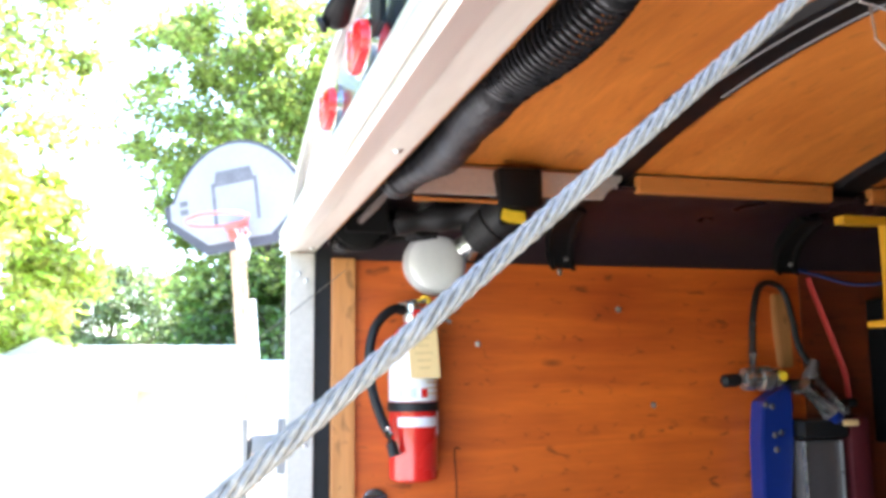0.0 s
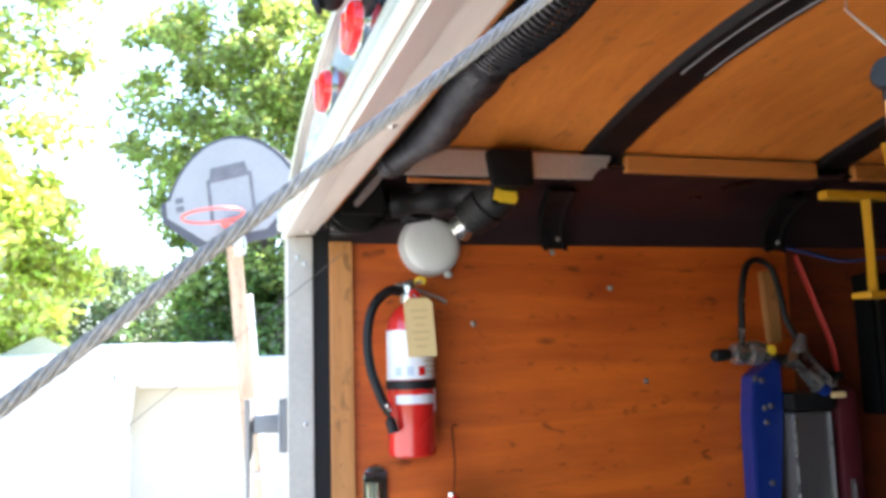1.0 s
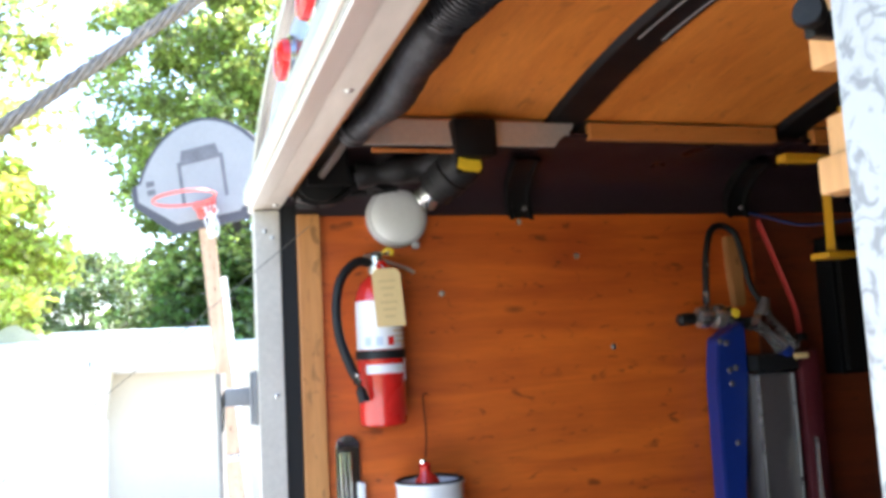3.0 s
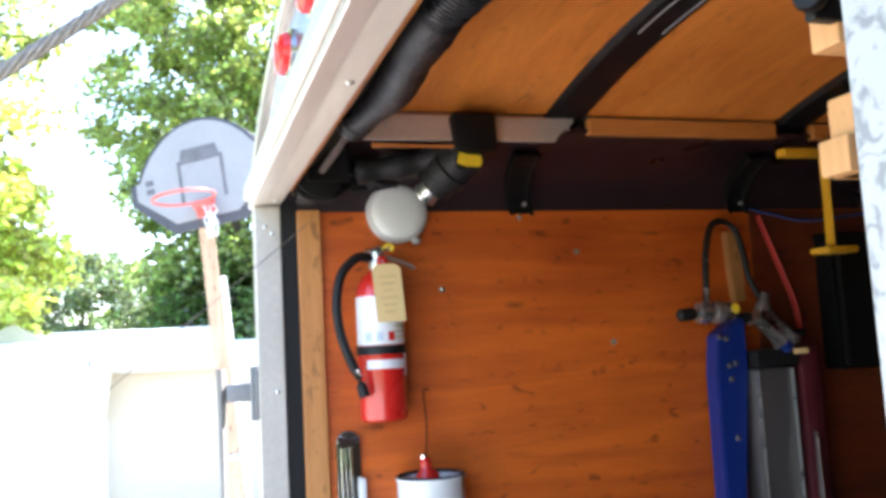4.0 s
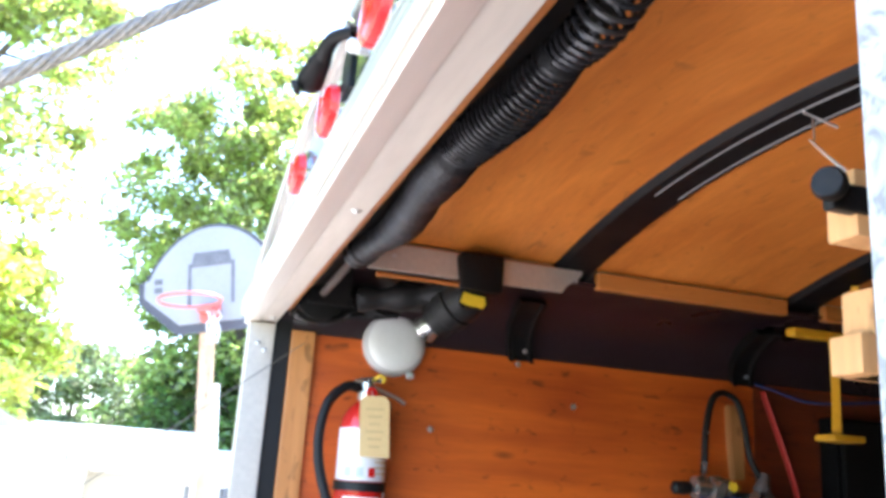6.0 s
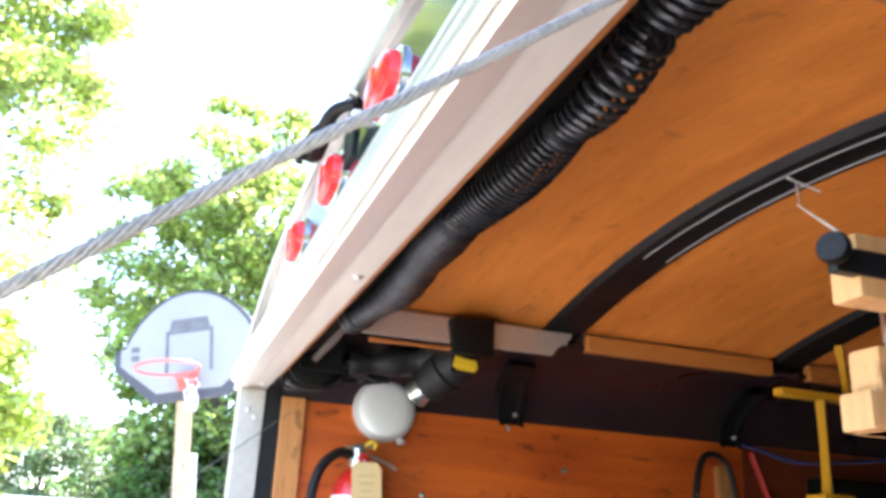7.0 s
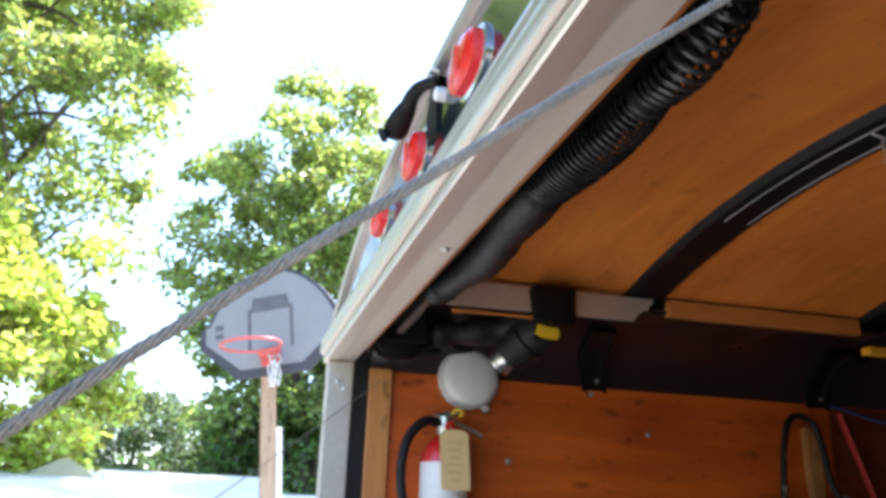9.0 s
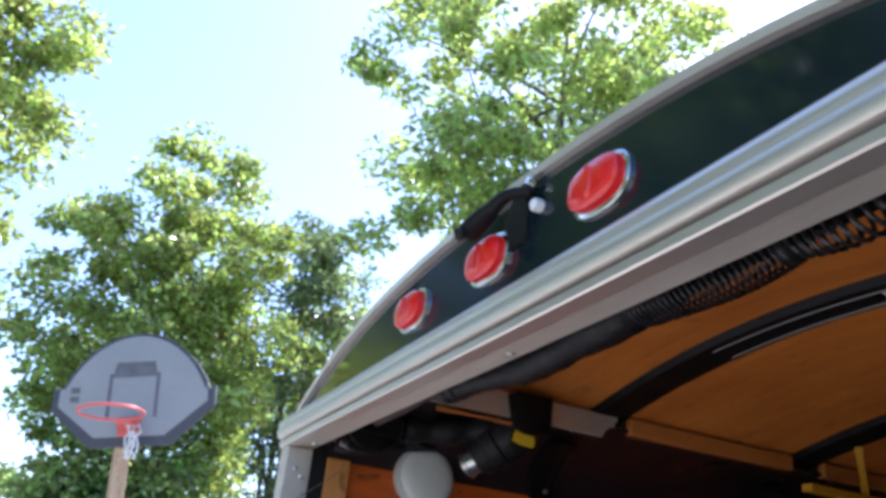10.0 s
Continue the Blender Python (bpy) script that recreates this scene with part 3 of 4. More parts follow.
jb = thing("wiring_bundle", (0.2, 1.88, 1.83), "tangle of black wiring and tape in the corner", "wiring")
random.seed(4)
for k in range(9):
    a = Vector((0.09 + 0.02 * random.random(), 1.93 + 0.03 * random.random(), 1.80 + 0.05 * random.random()))
    b = Vector((0.25 + 0.1 * random.random(), 1.86 + 0.06 * random.random(), 1.82 + 0.05 * random.random()))
    mids = [a.lerp(b, u) + Vector((random.uniform(-0.02, 0.02), random.uniform(-0.03, 0.01), random.uniform(-0.025, 0.02))) for u in (0.3, 0.6)]
    part("wire", sweep(smooth_path([a, *mids, b], 6), 0.004 + 0.004 * random.random(), 8), RUBBER, jb, "", True)
part("box", box(0.185, 0.285, 1.885, 1.955, 1.83, 1.885, 0.006), BLACK_STEEL, jb, "black junction box", True)
part("box", box(0.305, 0.40, 1.83, 1.90, 1.845, 1.90, 0.008), RUBBER, jb, "", True)
part("duct", sweep(smooth_path([(0.20, 1.80, 1.842), (0.27, 1.785, 1.846), (0.34, 1.765, 1.856), (0.405, 1.735, 1.868)], 6), [0.026 + 0.004 * math.sin(i * 0.9) for i in range(19)], 18), RUBBER, jb, "thick black rubber duct", True)
part("loop", sweep(smooth_path([(0.085, 1.90, 1.812), (0.12, 1.87, 1.796), (0.17, 1.865, 1.80), (0.195, 1.885, 1.818), (0.15, 1.91, 1.83)], 6), 0.007, 10), GREY_METAL, jb, "grey bent clip", True)

# aluminium plate on the ceiling edge, and the lamp holder on it
ap = thing("aluminium_plate", (0.45, 1.69, 1.9), "tan-grey aluminium plate screwed along the ceiling edge", "plate")
tilt = Matrix.Translation((0.0, 1.684, 1.938)) @ Matrix.Rotation(radians(68), 4, "X")
part("plate", slab([(0.195, -0.066), (0.215, 0.0), (0.68, 0.0), (0.674, -0.014), (0.634, -0.046), (0.62, -0.064)][::-1], tilt, 0.004, None, 0.001), ALU_FLAT, ap)
part("fold", sweep([(0.215, 1.655, 1.866), (0.42, 1.655, 1.866)], 0.006, 8), RAIL_WOOD, ap, "wood strip behind the plate")
for x in (0.25, 0.655):
    screw(x, 1.666, 1.912, (0, -1, 0.4), 0.004, ap)

lh = thing("lamp_holder", (0.45, 1.70, 1.88), "black swivel lamp holder with a yellow warning sticker", "lamp")
part("base", box(0.40, 0.495, 1.64, 1.70, 1.862, 1.945, 0.01), BLACK_STEEL, lh, "", True)
ax = Vector((-0.50, 0.70, -0.52)).normalized()
base = Vector((0.437, 1.70, 1.862))
part("socket", lathe([(0.02, -0.03), (0.04, -0.02), (0.046, 0.0), (0.047, 0.03), (0.042, 0.034), (0.047, 0.038), (0.047, 0.064), (0.041, 0.068), (0.042, 0.095), (0.034, 0.1)], base, ax, 28), RUBBER, lh, "black ribbed socket", True)
part("neck", lathe([(0.024, 0), (0.026, 0.004), (0.026, 0.022), (0.029, 0.024), (0.029, 0.03), (0.022, 0.034)], base + ax * 0.1, ax, 24), STEEL, lh, "bright metal neck", True)
part("swivel", sweep([(0.45, 1.69, 1.905), (0.448, 1.70, 1.865)], 0.018, 16), BLACK_STEEL, lh, "", True)
part("sticker", slab([(-0.027, -0.010), (-0.01, -0.015), (0.022, -0.014), (0.028, -0.004), (0.024, 0.012), (-0.004, 0.011), (-0.022, 0.014)], Matrix.Translation((0.434, 1.655, 1.846)) @ Matrix.Rotation(radians(82), 4, "X") @ Matrix.Rotation(radians(-6), 4, "Z"), 0.0012), YELLOW, lh, "yellow sticker")
part("sticker_back", box(0.407, 0.462, 1.657, 1.668, 1.828, 1.866, 0.003), BLACK_STEEL, lh)
lh.location += Vector((-0.013, 0.0, -0.008))

dl = thing("round_light", (0.343, 1.985, 1.78), "white round plastic tap light on the wall", "light")
part("housing", lathe([(0.072, 0), (0.074, 0.004), (0.075, 0.02), (0.072, 0.028), (0.066, 0.031), (0.0655, 0.029)], (0.343, 1.9985, 1.779), (0.0, -1, 0.06), 48), GREY_PLASTIC, dl, "", True)
part("dome", lathe([(0.065, 0.027), (0.066, 0.033), (0.062, 0.037), (0.045, 0.041), (0.02, 0.043), (0.004, 0.0435)], (0.343, 1.9985, 1.779), (0.0, -1, 0.06), 48), WHITE_PLASTIC, dl, "white dome", True)
part("button", lathe([(0.01, 0), (0.01, 0.008), (0.007, 0.01)], (0.385, 1.975, 1.713), (0, -0.4, -1), 14), GREY_PLASTIC, dl, "", True)

# bent straps on the cove
strap = thing("strap_bracket", (0, 0, 0), "black bent steel strap bolted from wall to ceiling edge", "bracket", "straps along the cove")
sb = bmesh.new()
path = [(1.70 + 0.292 * math.sin(radians(a)), 1.785 + 0.121 * math.cos(radians(a))) for a in range(90, 23, -6)]
rows = [[sb.verts.new((x - 0.05 * k / len(path), y - dy, z - dz)) for x, dy, dz in ((-0.032, 0, 0), (-0.032, 0.020, 0.016), (-0.022, 0.020, 0.016), (-0.019, 0.013, 0.011), (0.019, 0.013, 0.011), (0.022, 0.020, 0.016), (0.032, 0.020, 0.016), (0.032, 0, 0))] for k, (y, z) in enumerate(path)]
for a, b in zip(rows, rows[1:]):
    for j in range(8):
        sb.faces.new((a[j], a[(j + 1) % 8], b[(j + 1) % 8], b[j]))
sb.faces.new(rows[0]), sb.faces.new(rows[-1][::-1])
part("strap", sb, BLACK_STEEL, strap)
part("bolt", lathe([(0.008, 0), (0.008, 0.004), (0.005, 0.007)], (0.006, 1.957, 1.832), (0, -1, -0.3), 6), STEEL, strap, "zinc bolt head")
part("bolt", lathe([(0.006, 0), (0.006, 0.004), (0.004, 0.006)], (0.006, 1.974, 1.798), (0, -1, -0.1), 6), STEEL, strap, "zinc bolt head")
strap.matrix_basis = pose(0.665, 0, 0)
for x in (1.30, 1.93, 2.55):
    copy_thing(strap, pose(x, 0, 0))

# ---- things on the wall ----
fe = thing("fire_extinguisher", (0.279, 1.94, 1.294), "red fire extinguisher with white label hung on the plywood wall", "fire extinguisher")
FX, FY, FZ = 0.279, 1.938, 1.294
part("cylinder", lathe([(0.046, 0), (0.052, 0.004), (0.054, 0.012), (0.054, 0.285), (0.05, 0.305), (0.04, 0.325), (0.026, 0.338), (0.018, 0.343), (0.018, 0.35)], (FX, FY, FZ), (0, 0, 1), 44), RED_PAINT, fe, "glossy red cylinder", True)


def wrap(z0, z1, a0, a1, r, mat, name, parent, label=""):
    b = bmesh.new()
    n = 24
    cols = [[b.verts.new((FX + q * math.sin(radians(a0 + (a1 - a0) * i / n)), FY - q * math.cos(radians(a0 + (a1 - a0) * i / n)), FZ + z)) for q, z in ((r, z0), (r, z1), (r - 0.002, z1), (r - 0.002, z0))] for i in range(n + 1)]
    for a, c in zip(cols, cols[1:]):
        for k in range(4):
            b.faces.new((a[k], a[(k + 1) % 4], c[(k + 1) % 4], c[k]))
    b.faces.new(cols[0]), b.faces.new(cols[-1][::-1])
    return part(name, b, mat, parent, label, True)


lab = wrap(0.172, 0.282, -88, 80, 0.0552, LABEL_WHITE, "label", fe, "white instruction label with unreadable print")
for k in range(5):
    wrap(0.187 + k * 0.012, 0.190 + k * 0.012, 20, 66, 0.056, INK, "print_bar", lab)
for a in (-42, -14, 14):
    wrap(0.18, 0.2, a - 8, a + 8, 0.056, INK_BLUE if a != 14 else RED_PAINT, "print_bar", lab)
wrap(0.118, 0.138, -50, 52, 0.0552, LABEL_WHITE, "label", fe, "small white label")
wrap(0.10, 0.15, 62, 76, 0.0552, LABEL_WHITE, "label", fe)
band = wrap(0.150, 0.170, -178, 178, 0.0572, RUBBER, "band", fe, "black strap of the wall bracket")
part("bracket", box(FX - 0.02, FX + 0.02, FY + 0.05, 2.0, FZ + 0.06, FZ + 0.3, 0.003), BLACK_STEEL, fe)
part("valve", lathe([(0.019, 0), (0.021, 0.006), (0.021, 0.018), (0.015, 0.022), (0.015, 0.04), (0.01, 0.044)], (FX, FY, FZ + 0.345), (0, 0, 1), 20), STEEL, fe, "bright metal valve", True)
part("lever", slab([(-0.03, 0), (0.0, 0.006), (0.07, -0.02), (0.085, -0.029), (0.083, -0.035), (0.06, -0.022), (0.0, -0.004), (-0.03, -0.006)], Matrix.Translation((FX + 0.005, FY + 0.008, FZ + 0.378)) @ Matrix.Rotation(radians(90), 4, "X"), 0.017, None, 0.0015), STEEL, fe, "bright steel lever")
part("lever", slab([(-0.035, 0.004), (0.0, 0.014), (0.03, 0.012), (0.032, 0.004), (0.0, 0.002), (-0.034, -0.004)], Matrix.Translation((FX + 0.002, FY + 0.008, FZ + 0.385)) @ Matrix.Rotation(radians(90), 4, "X"), 0.017, None, 0.0015), STEEL, fe)
part("pin", sweep(smooth_path([(FX + 0.012, FY - 0.012, FZ + 0.392), (FX + 0.022, FY - 0.02, FZ + 0.402), (FX + 0.034, FY - 0.02, FZ + 0.396), (FX + 0.03, FY - 0.018, FZ + 0.386)], 5), 0.0035, 8), YELLOW, fe, "yellow safety pin", True)
part("gauge", lathe([(0.013, 0), (0.013, 0.006), (0.011, 0.008)], (FX + 0.006, FY - 0.02, FZ + 0.362), (0, -1, 0), 20), RED_PAINT, fe, "small red gauge", True)
hose = part("hose", sweep(smooth_path([(FX - 0.016, FY, FZ + 0.372), (FX - 0.05, FY - 0.012, FZ + 0.372), (FX - 0.088, FY - 0.02, FZ + 0.335), (FX - 0.103, FY - 0.024, FZ + 0.27), (FX - 0.098, FY - 0.03, FZ + 0.2), (FX - 0.078, FY - 0.04, FZ + 0.135), (FX - 0.066, FY - 0.046, FZ + 0.11)], 8), 0.0112, 14), RUBBER, fe, "black rubber hose", True)
part("ferrule", sweep([(FX - 0.069, FY - 0.045, FZ + 0.118), (FX - 0.065, FY - 0.047, FZ + 0.103)], 0.0125, 16), CHROME, hose, "bright ferrule", True)
part("nozzle", sweep([(FX - 0.065, FY - 0.047, FZ + 0.104), (FX - 0.060, FY - 0.05, FZ + 0.085), (FX - 0.053, FY - 0.053, FZ + 0.058)], [0.012, 0.0115, 0.013], 16), RUBBER, hose, "black nozzle", True)
tm = Matrix.Translation((FX + 0.006, FY - 0.062, FZ + 0.352)) @ Matrix.Rotation(radians(86), 4, "X") @ Matrix.Rotation(radians(2), 4, "Z")
tag = part("tag", slab([(-0.024, 0.0), (-0.034, -0.012), (-0.032, -0.13), (0.034, -0.132), (0.032, -0.012), (0.022, 0.0)], tm, 0.0008), TAG_CARD, fe, "manila inspection tag with faded print")
for k in range(6):
    w = 0.02 - 0.004 * (k % 3)
    part("print_bar", slab([(-w, -0.026 - k * 0.016), (w, -0.026 - k * 0.016), (w, -0.031 - k * 0.016), (-w, -0.031 - k * 0.016)], tm @ Matrix.Translation((0, 0, 0.0009)), 0.0004), INK, tag)
part("tie", sweep([(FX + 0.004, FY - 0.06, FZ + 0.35), (FX + 0.002, FY - 0.018, FZ + 0.37)], 0.0012, 6), CORD, fe)

ct = thing("chrome_catch", (0.2, 1.99, 1.2), "chrome ribbed catch plate screwed to the wall", "catch")
pl = part("plate", slab([*arc(0, 0.0, 0.028, 0, 180, 10), (-0.028, -0.3), (0.028, -0.3)], Matrix.Translation((0.203, 1.999, 1.245)) @ Matrix.Rotation(radians(90), 4, "X"), 0.01, None, 0.002), CHROME, ct, "", True)
for dx in (-0.016, -0.005, 0.006):
    part("rib", sweep([(0.203 + dx, 1.986, 1.235), (0.203 + dx, 1.986, 0.97)], 0.0035, 10), CHROME, ct, "", True)
part("cap", sweep([(0.178, 1.987, 1.252), (0.228, 1.987, 1.252)], 0.009, 12), GREY_METAL, ct, "", True)
part("tongue", box(0.225, 0.238, 1.97, 1.996, 0.99, 1.165, 0.003), WHITE_PLASTIC, ct, "white tongue")

cn = thing("hanging_tin", (0.372, 1.94, 1.1), "white tin with a black rim and a red-handled tool", "tin")
part("tin", lathe([(0.07, 0), (0.076, 0.003), (0.076, 0.12), (0.079, 0.123), (0.079, 0.13), (0.074, 0.13), (0.072, 0.01), (0.01, 0.008)], (0.375, 1.918, 1.035), (0, 0, 1), 36), WHITE_PLASTIC, cn, "", True)
part("rim", sweep([(0.375 + 0.074 * math.cos(2 * math.pi * i / 32), 1.918 + 0.074 * math.sin(2 * math.pi * i / 32), 1.166) for i in range(32)], 0.004, 8, None, True), RUBBER, cn, "black rim", True)
part("tool", lathe([(0.03, 0), (0.034, 0.02), (0.026, 0.05), (0.014, 0.062), (0.012, 0.075), (0.014, 0.082), (0.008, 0.088)], (0.372, 1.915, 1.12), (-0.1, 0, 1), 20), RED_PAINT, cn, "red tool head", True)
part("tool_tip", lathe([(0.009, 0), (0.009, 0.01), (0.005, 0.013)], (0.362, 1.915, 1.203), (-0.1, 0, 1), 12), CHROME, cn, "", True)
part("hanger", sweep(smooth_path([(0.402, 1.992, 1.353), (0.394, 1.988, 1.356), (0.387, 1.985, 1.345), (0.384, 1.96, 1.27), (0.372, 1.935, 1.2)], 6), 0.0016, 6), BLACK_STEEL, cn, "thin bent wire hanger", True)

# blue lever bar, grey case, grease gun and handle hung in a row
bl = thing("blue_bar", (1.2, 1.96, 1.0), "blue enamelled steel lever bar with bolt holes against the wall", "lever bar")
bm_ = slab([(-0.046, 0.0), (0.04, 0.055), (0.036, -0.1), (0.002, -0.39), (-0.02, -0.8), (-0.07, -0.8), (-0.062, -0.39), (-0.058, -0.1)], Matrix.Translation((1.217, 1.985, 1.445)) @ Matrix.Rotation(radians(90), 4, "X"), 0.055, None, 0.004)
part("bar", bm_, BLUE_PAINT, bl, "", True)
for dx, dz in ((-0.01, -0.005), (-0.028, -0.0), (-0.006, -0.075), (-0.004, -0.11), (0.012, -0.07), (0.0, -0.26)):
    part("bolt", lathe([(0.008, 0), (0.008, 0.003), (0.005, 0.006)], (1.203 + dx, 1.93, 1.44 + dz), (0, -1, 0), 8), GREY_METAL, bl)

cs = thing("metal_case", (1.32, 1.95, 0.7), "grey metal tool case with rounded edges standing on its end", "case")
part("body", box(1.256, 1.376, 1.91, 1.985, 0.55, 1.352, 0.012), GREY_METAL, cs, "", True)
for x in (1.268, 1.375):
    part("edge", sweep([(x - 0.005, 1.907, 0.56), (x - 0.005, 1.907, 1.348)], 0.004, 8), STEEL, cs, "bright worn edge", True)
part("cap", box(1.258, 1.386, 1.895, 1.99, 1.356, 1.40, 0.008), RUBBER, cs, "", True)

gg = thing("grease_gun", (1.15, 1.93, 1.5), "grease gun with black hose and bright metal head", "grease gun")
part("head", lathe([(0.012, 0), (0.026, 0.006), (0.028, 0.03), (0.022, 0.036), (0.022, 0.046), (0.03, 0.05), (0.03, 0.075), (0.024, 0.08), (0.024, 0.1), (0.014, 0.105)], (1.10, 1.915, 1.503), (1, -0.05, 0.02), 24), CAST_ALU, gg, "", True)
part("knob", lathe([(0.008, 0), (0.014, 0.004), (0.017, 0.02), (0.016, 0.045), (0.008, 0.052)], (1.098, 1.915, 1.502), (-1, 0, -0.06), 18), RUBBER, gg, "black knob", True)
part("plug", lathe([(0.014, 0), (0.015, 0.006), (0.012, 0.016)], (1.20, 1.90, 1.51), (0, -1, 0), 6), YELLOW, gg, "yellow plug")
hz = part("hose", sweep(smooth_path([(1.135, 1.915, 1.53), (1.142, 1.92, 1.59), (1.155, 1.93, 1.66), (1.185, 1.945, 1.728), (1.227, 1.955, 1.746), (1.264, 1.95, 1.722), (1.277, 1.94, 1.65), (1.284, 1.93, 1.58), (1.312, 1.92, 1.525)], 8), 0.0085, 12), RUBBER, gg, "black looped hose", True)
part("ferrule", sweep([(1.133, 1.915, 1.522), (1.139, 1.917, 1.565)], 0.0105, 14), CAST_ALU, hz, "bright ferrule", True)
part("ferrule", sweep([(1.147, 1.925, 1.625), (1.150, 1.927, 1.64)], 0.0098, 14), CAST_ALU, hz, "", True)
part("barrel", sweep([(1.265, 1.905, 1.487), (1.34, 1.90, 1.42)], [0.027, 0.025], 18), CAST_ALU, gg, "bright metal barrel", True)
part("lever", sweep([(1.30, 1.90, 1.505), (1.365, 1.89, 1.43), (1.375, 1.89, 1.415)], [0.014, 0.019, 0.013], 12), CAST_ALU, gg, "", True)
part("coupler", lathe([(0.02, 0), (0.022, 0.01), (0.014, 0.03), (0.012, 0.05)], (1.30, 1.915, 1.50), (0.3, 0, 1), 14), GREY_METAL, gg, "", True)
part("tip", lathe([(0.02, 0), (0.02, 0.02), (0.012, 0.03)], (1.342, 1.90, 1.418), (0.75, 0, -0.65), 14), BLUE_PAINT, gg, "", True)
part("trigger", box(1.37, 1.415, 1.89, 1.91, 1.385, 1.4, 0.004), TAG_CARD, gg, "", True)
part("mount", box(1.24, 1.30, 1.93, 1.999, 1.47, 1.5, 0.004), BLACK_STEEL, gg)

wh = thing("wooden_handle", (1.24, 1.98, 1.55), "flat wooden tool handle hung on the wall", "tool handle")
part("handle", slab([(-0.02, 0.0), (0.018, 0.0), (0.022, 0.1), (0.018, 0.19), (-0.022, 0.192), (-0.024, 0.1)], Matrix.Translation((1.284, 1.998, 1.53)) @ Matrix.Rotation(radians(90), 4, "X") @ Matrix.Rotation(radians(3), 4, "Z"), 0.022, None, 0.004), STICK_WOOD, wh, "", True)
rs = thing("red_strap", (1.37, 1.98, 1.6), "faded red strap hung slanting on the wall", "strap")
part("webbing", sweep(smooth_path([(1.365, 1.985, 1.765), (1.383, 1.975, 1.70), (1.41, 1.965, 1.61), (1.435, 1.955, 1.52), (1.44, 1.95, 1.45)], 6), 0.011, 8, None, False, True, 0.45), RED_STRAP, rs, "", True)
rc = thing("red_can", (1.42, 1.93, 1.2), "dark red fuel can in the shade", "can")
part("body", box(1.395, 1.46, 1.90, 1.985, 0.9, 1.41, 0.02), DARK_RED, rc, "", True)
part("cap", lathe([(0.016, 0), (0.018, 0.012), (0.013, 0.02)], (1.425, 1.93, 1.43), (0, 0, 1), 14), RUBBER, rc, "", True)
wr = thing("white_rod", (1.42, 1.86, 0.7), "thin bright metal rod leaning on the wall", "rod")
part("rod", sweep([(1.395, 1.87, 1.185), (1.398, 1.87, 0.3)], 0.006, 10), CHROME, wr, "", True)
bc = thing("black_cabinet", (1.85, 1.99, 1.33), "shallow black cabinet hung on the shade-coloured plywood wall", "cabinet")
part("body", box(1.545, 2.15, 1.925, 1.9905, 1.335, 1.71, 0.006), DARK, bc)
part("door", box(1.555, 2.14, 1.908, 1.923, 1.345, 1.70, 0.005), BLACK_STEEL, bc)
cd = thing("cord", (1.4, 1.98, 1.77), "dark blue cord strung along the wall top", "cord")
part("cord", sweep(smooth_path([(1.32, 1.99, 1.79), (1.40, 1.985, 1.772), (1.52, 1.985, 1.75), (1.7, 1.985, 1.765), (1.9, 1.99, 1.79)], 6), 0.004, 8), BLUE_CORD, cd, "", True)

# yellow hanger on the second bow
yh = thing("yellow_bracket", (1.22, 1.55, 1.75), "yellow enamelled steel hanger bracket under the ceiling", "bracket")
part("arm", box(1.11, 1.33, 1.535, 1.565, 1.828, 1.846, 0.004), YELLOW_PAINT, yh, "", True)
part("arm", sweep([(1.30, 1.55, 1.84), (1.29, 1.55, 1.96)], 0.01, 10), YELLOW_PAINT, yh, "", True)
part("rod", sweep([(1.224, 1.55, 1.835), (1.221, 1.55, 1.62)], 0.0115, 14), YELLOW_PAINT, yh, "", True)
part("foot", box(1.187, 1.268, 1.52, 1.58, 1.612, 1.626, 0.004), YELLOW_PAINT, yh, "", True)

# wooden blocks hung on wires
blk = thing("hanging_block", (0.2456, 0.4074, 1.646), "pale wooden block hung by a wire from the roof bow", "wooden block", "hung wooden blocks")
part("block", box(0.2352, 0.3396, 0.405, 0.4314, 1.6324, 1.6764, 0.003), BLOCK_WOOD, blk, "", True)
part("knob", lathe([(0.005, 0), (0.0095, 0.004), (0.011, 0.01), (0.009, 0.015)], (0.2184, 0.4034, 1.6588), (-0.8, -0.5, 0), 16), RUBBER, blk, "black knob", True)
part("knob_stem", box(0.216, 0.2668, 0.4026, 0.4122, 1.646, 1.6636, 0.002), RUBBER, blk)
part("wire", sweep(smooth_path([(0.66, 0.93, 2.0), (0.60, 0.86, 1.93), (0.50, 0.75, 1.87), (0.3096, 0.5034, 1.726), (0.2536, 0.4234, 1.6764)], 6), 0.0013, 6), CORD, blk, "thin pale wire", True)
blk2 = thing("hanging_block", (0.2526, 0.4074, 1.57), "pale wooden block with a thin batten, hung on a hook", "wooden block", "hung wooden blocks")
part("block", box(0.243, 0.3466, 0.405, 0.4314, 1.5588, 1.602, 0.003), BLOCK_WOOD, blk2, "", True)
part("batten", box(0.233, 0.2726, 0.405, 0.4314, 1.5492, 1.5732, 0.002), BLOCK_WOOD, blk2, "", True)
part("foot", box(0.2438, 0.3466, 0.4026, 0.4346, 1.5492, 1.558, 0.002), BLOCK_WOOD, blk2, "", True)
part("hook", sweep(smooth_path([(0.2622, 0.417, 1.602), (0.3006, 0.4554, 1.65), (0.3006, 0.4634, 1.6644), (0.2886, 0.4554, 1.666), (0.2846, 0.4474, 1.658)], 6), 0.0016, 6), STEEL, blk2, "bent steel hook", True)
part("wire", sweep([(0.2622, 0.417, 1.602), (0.2686, 0.4194, 1.6204)], 0.0015, 6), CORD, blk2)
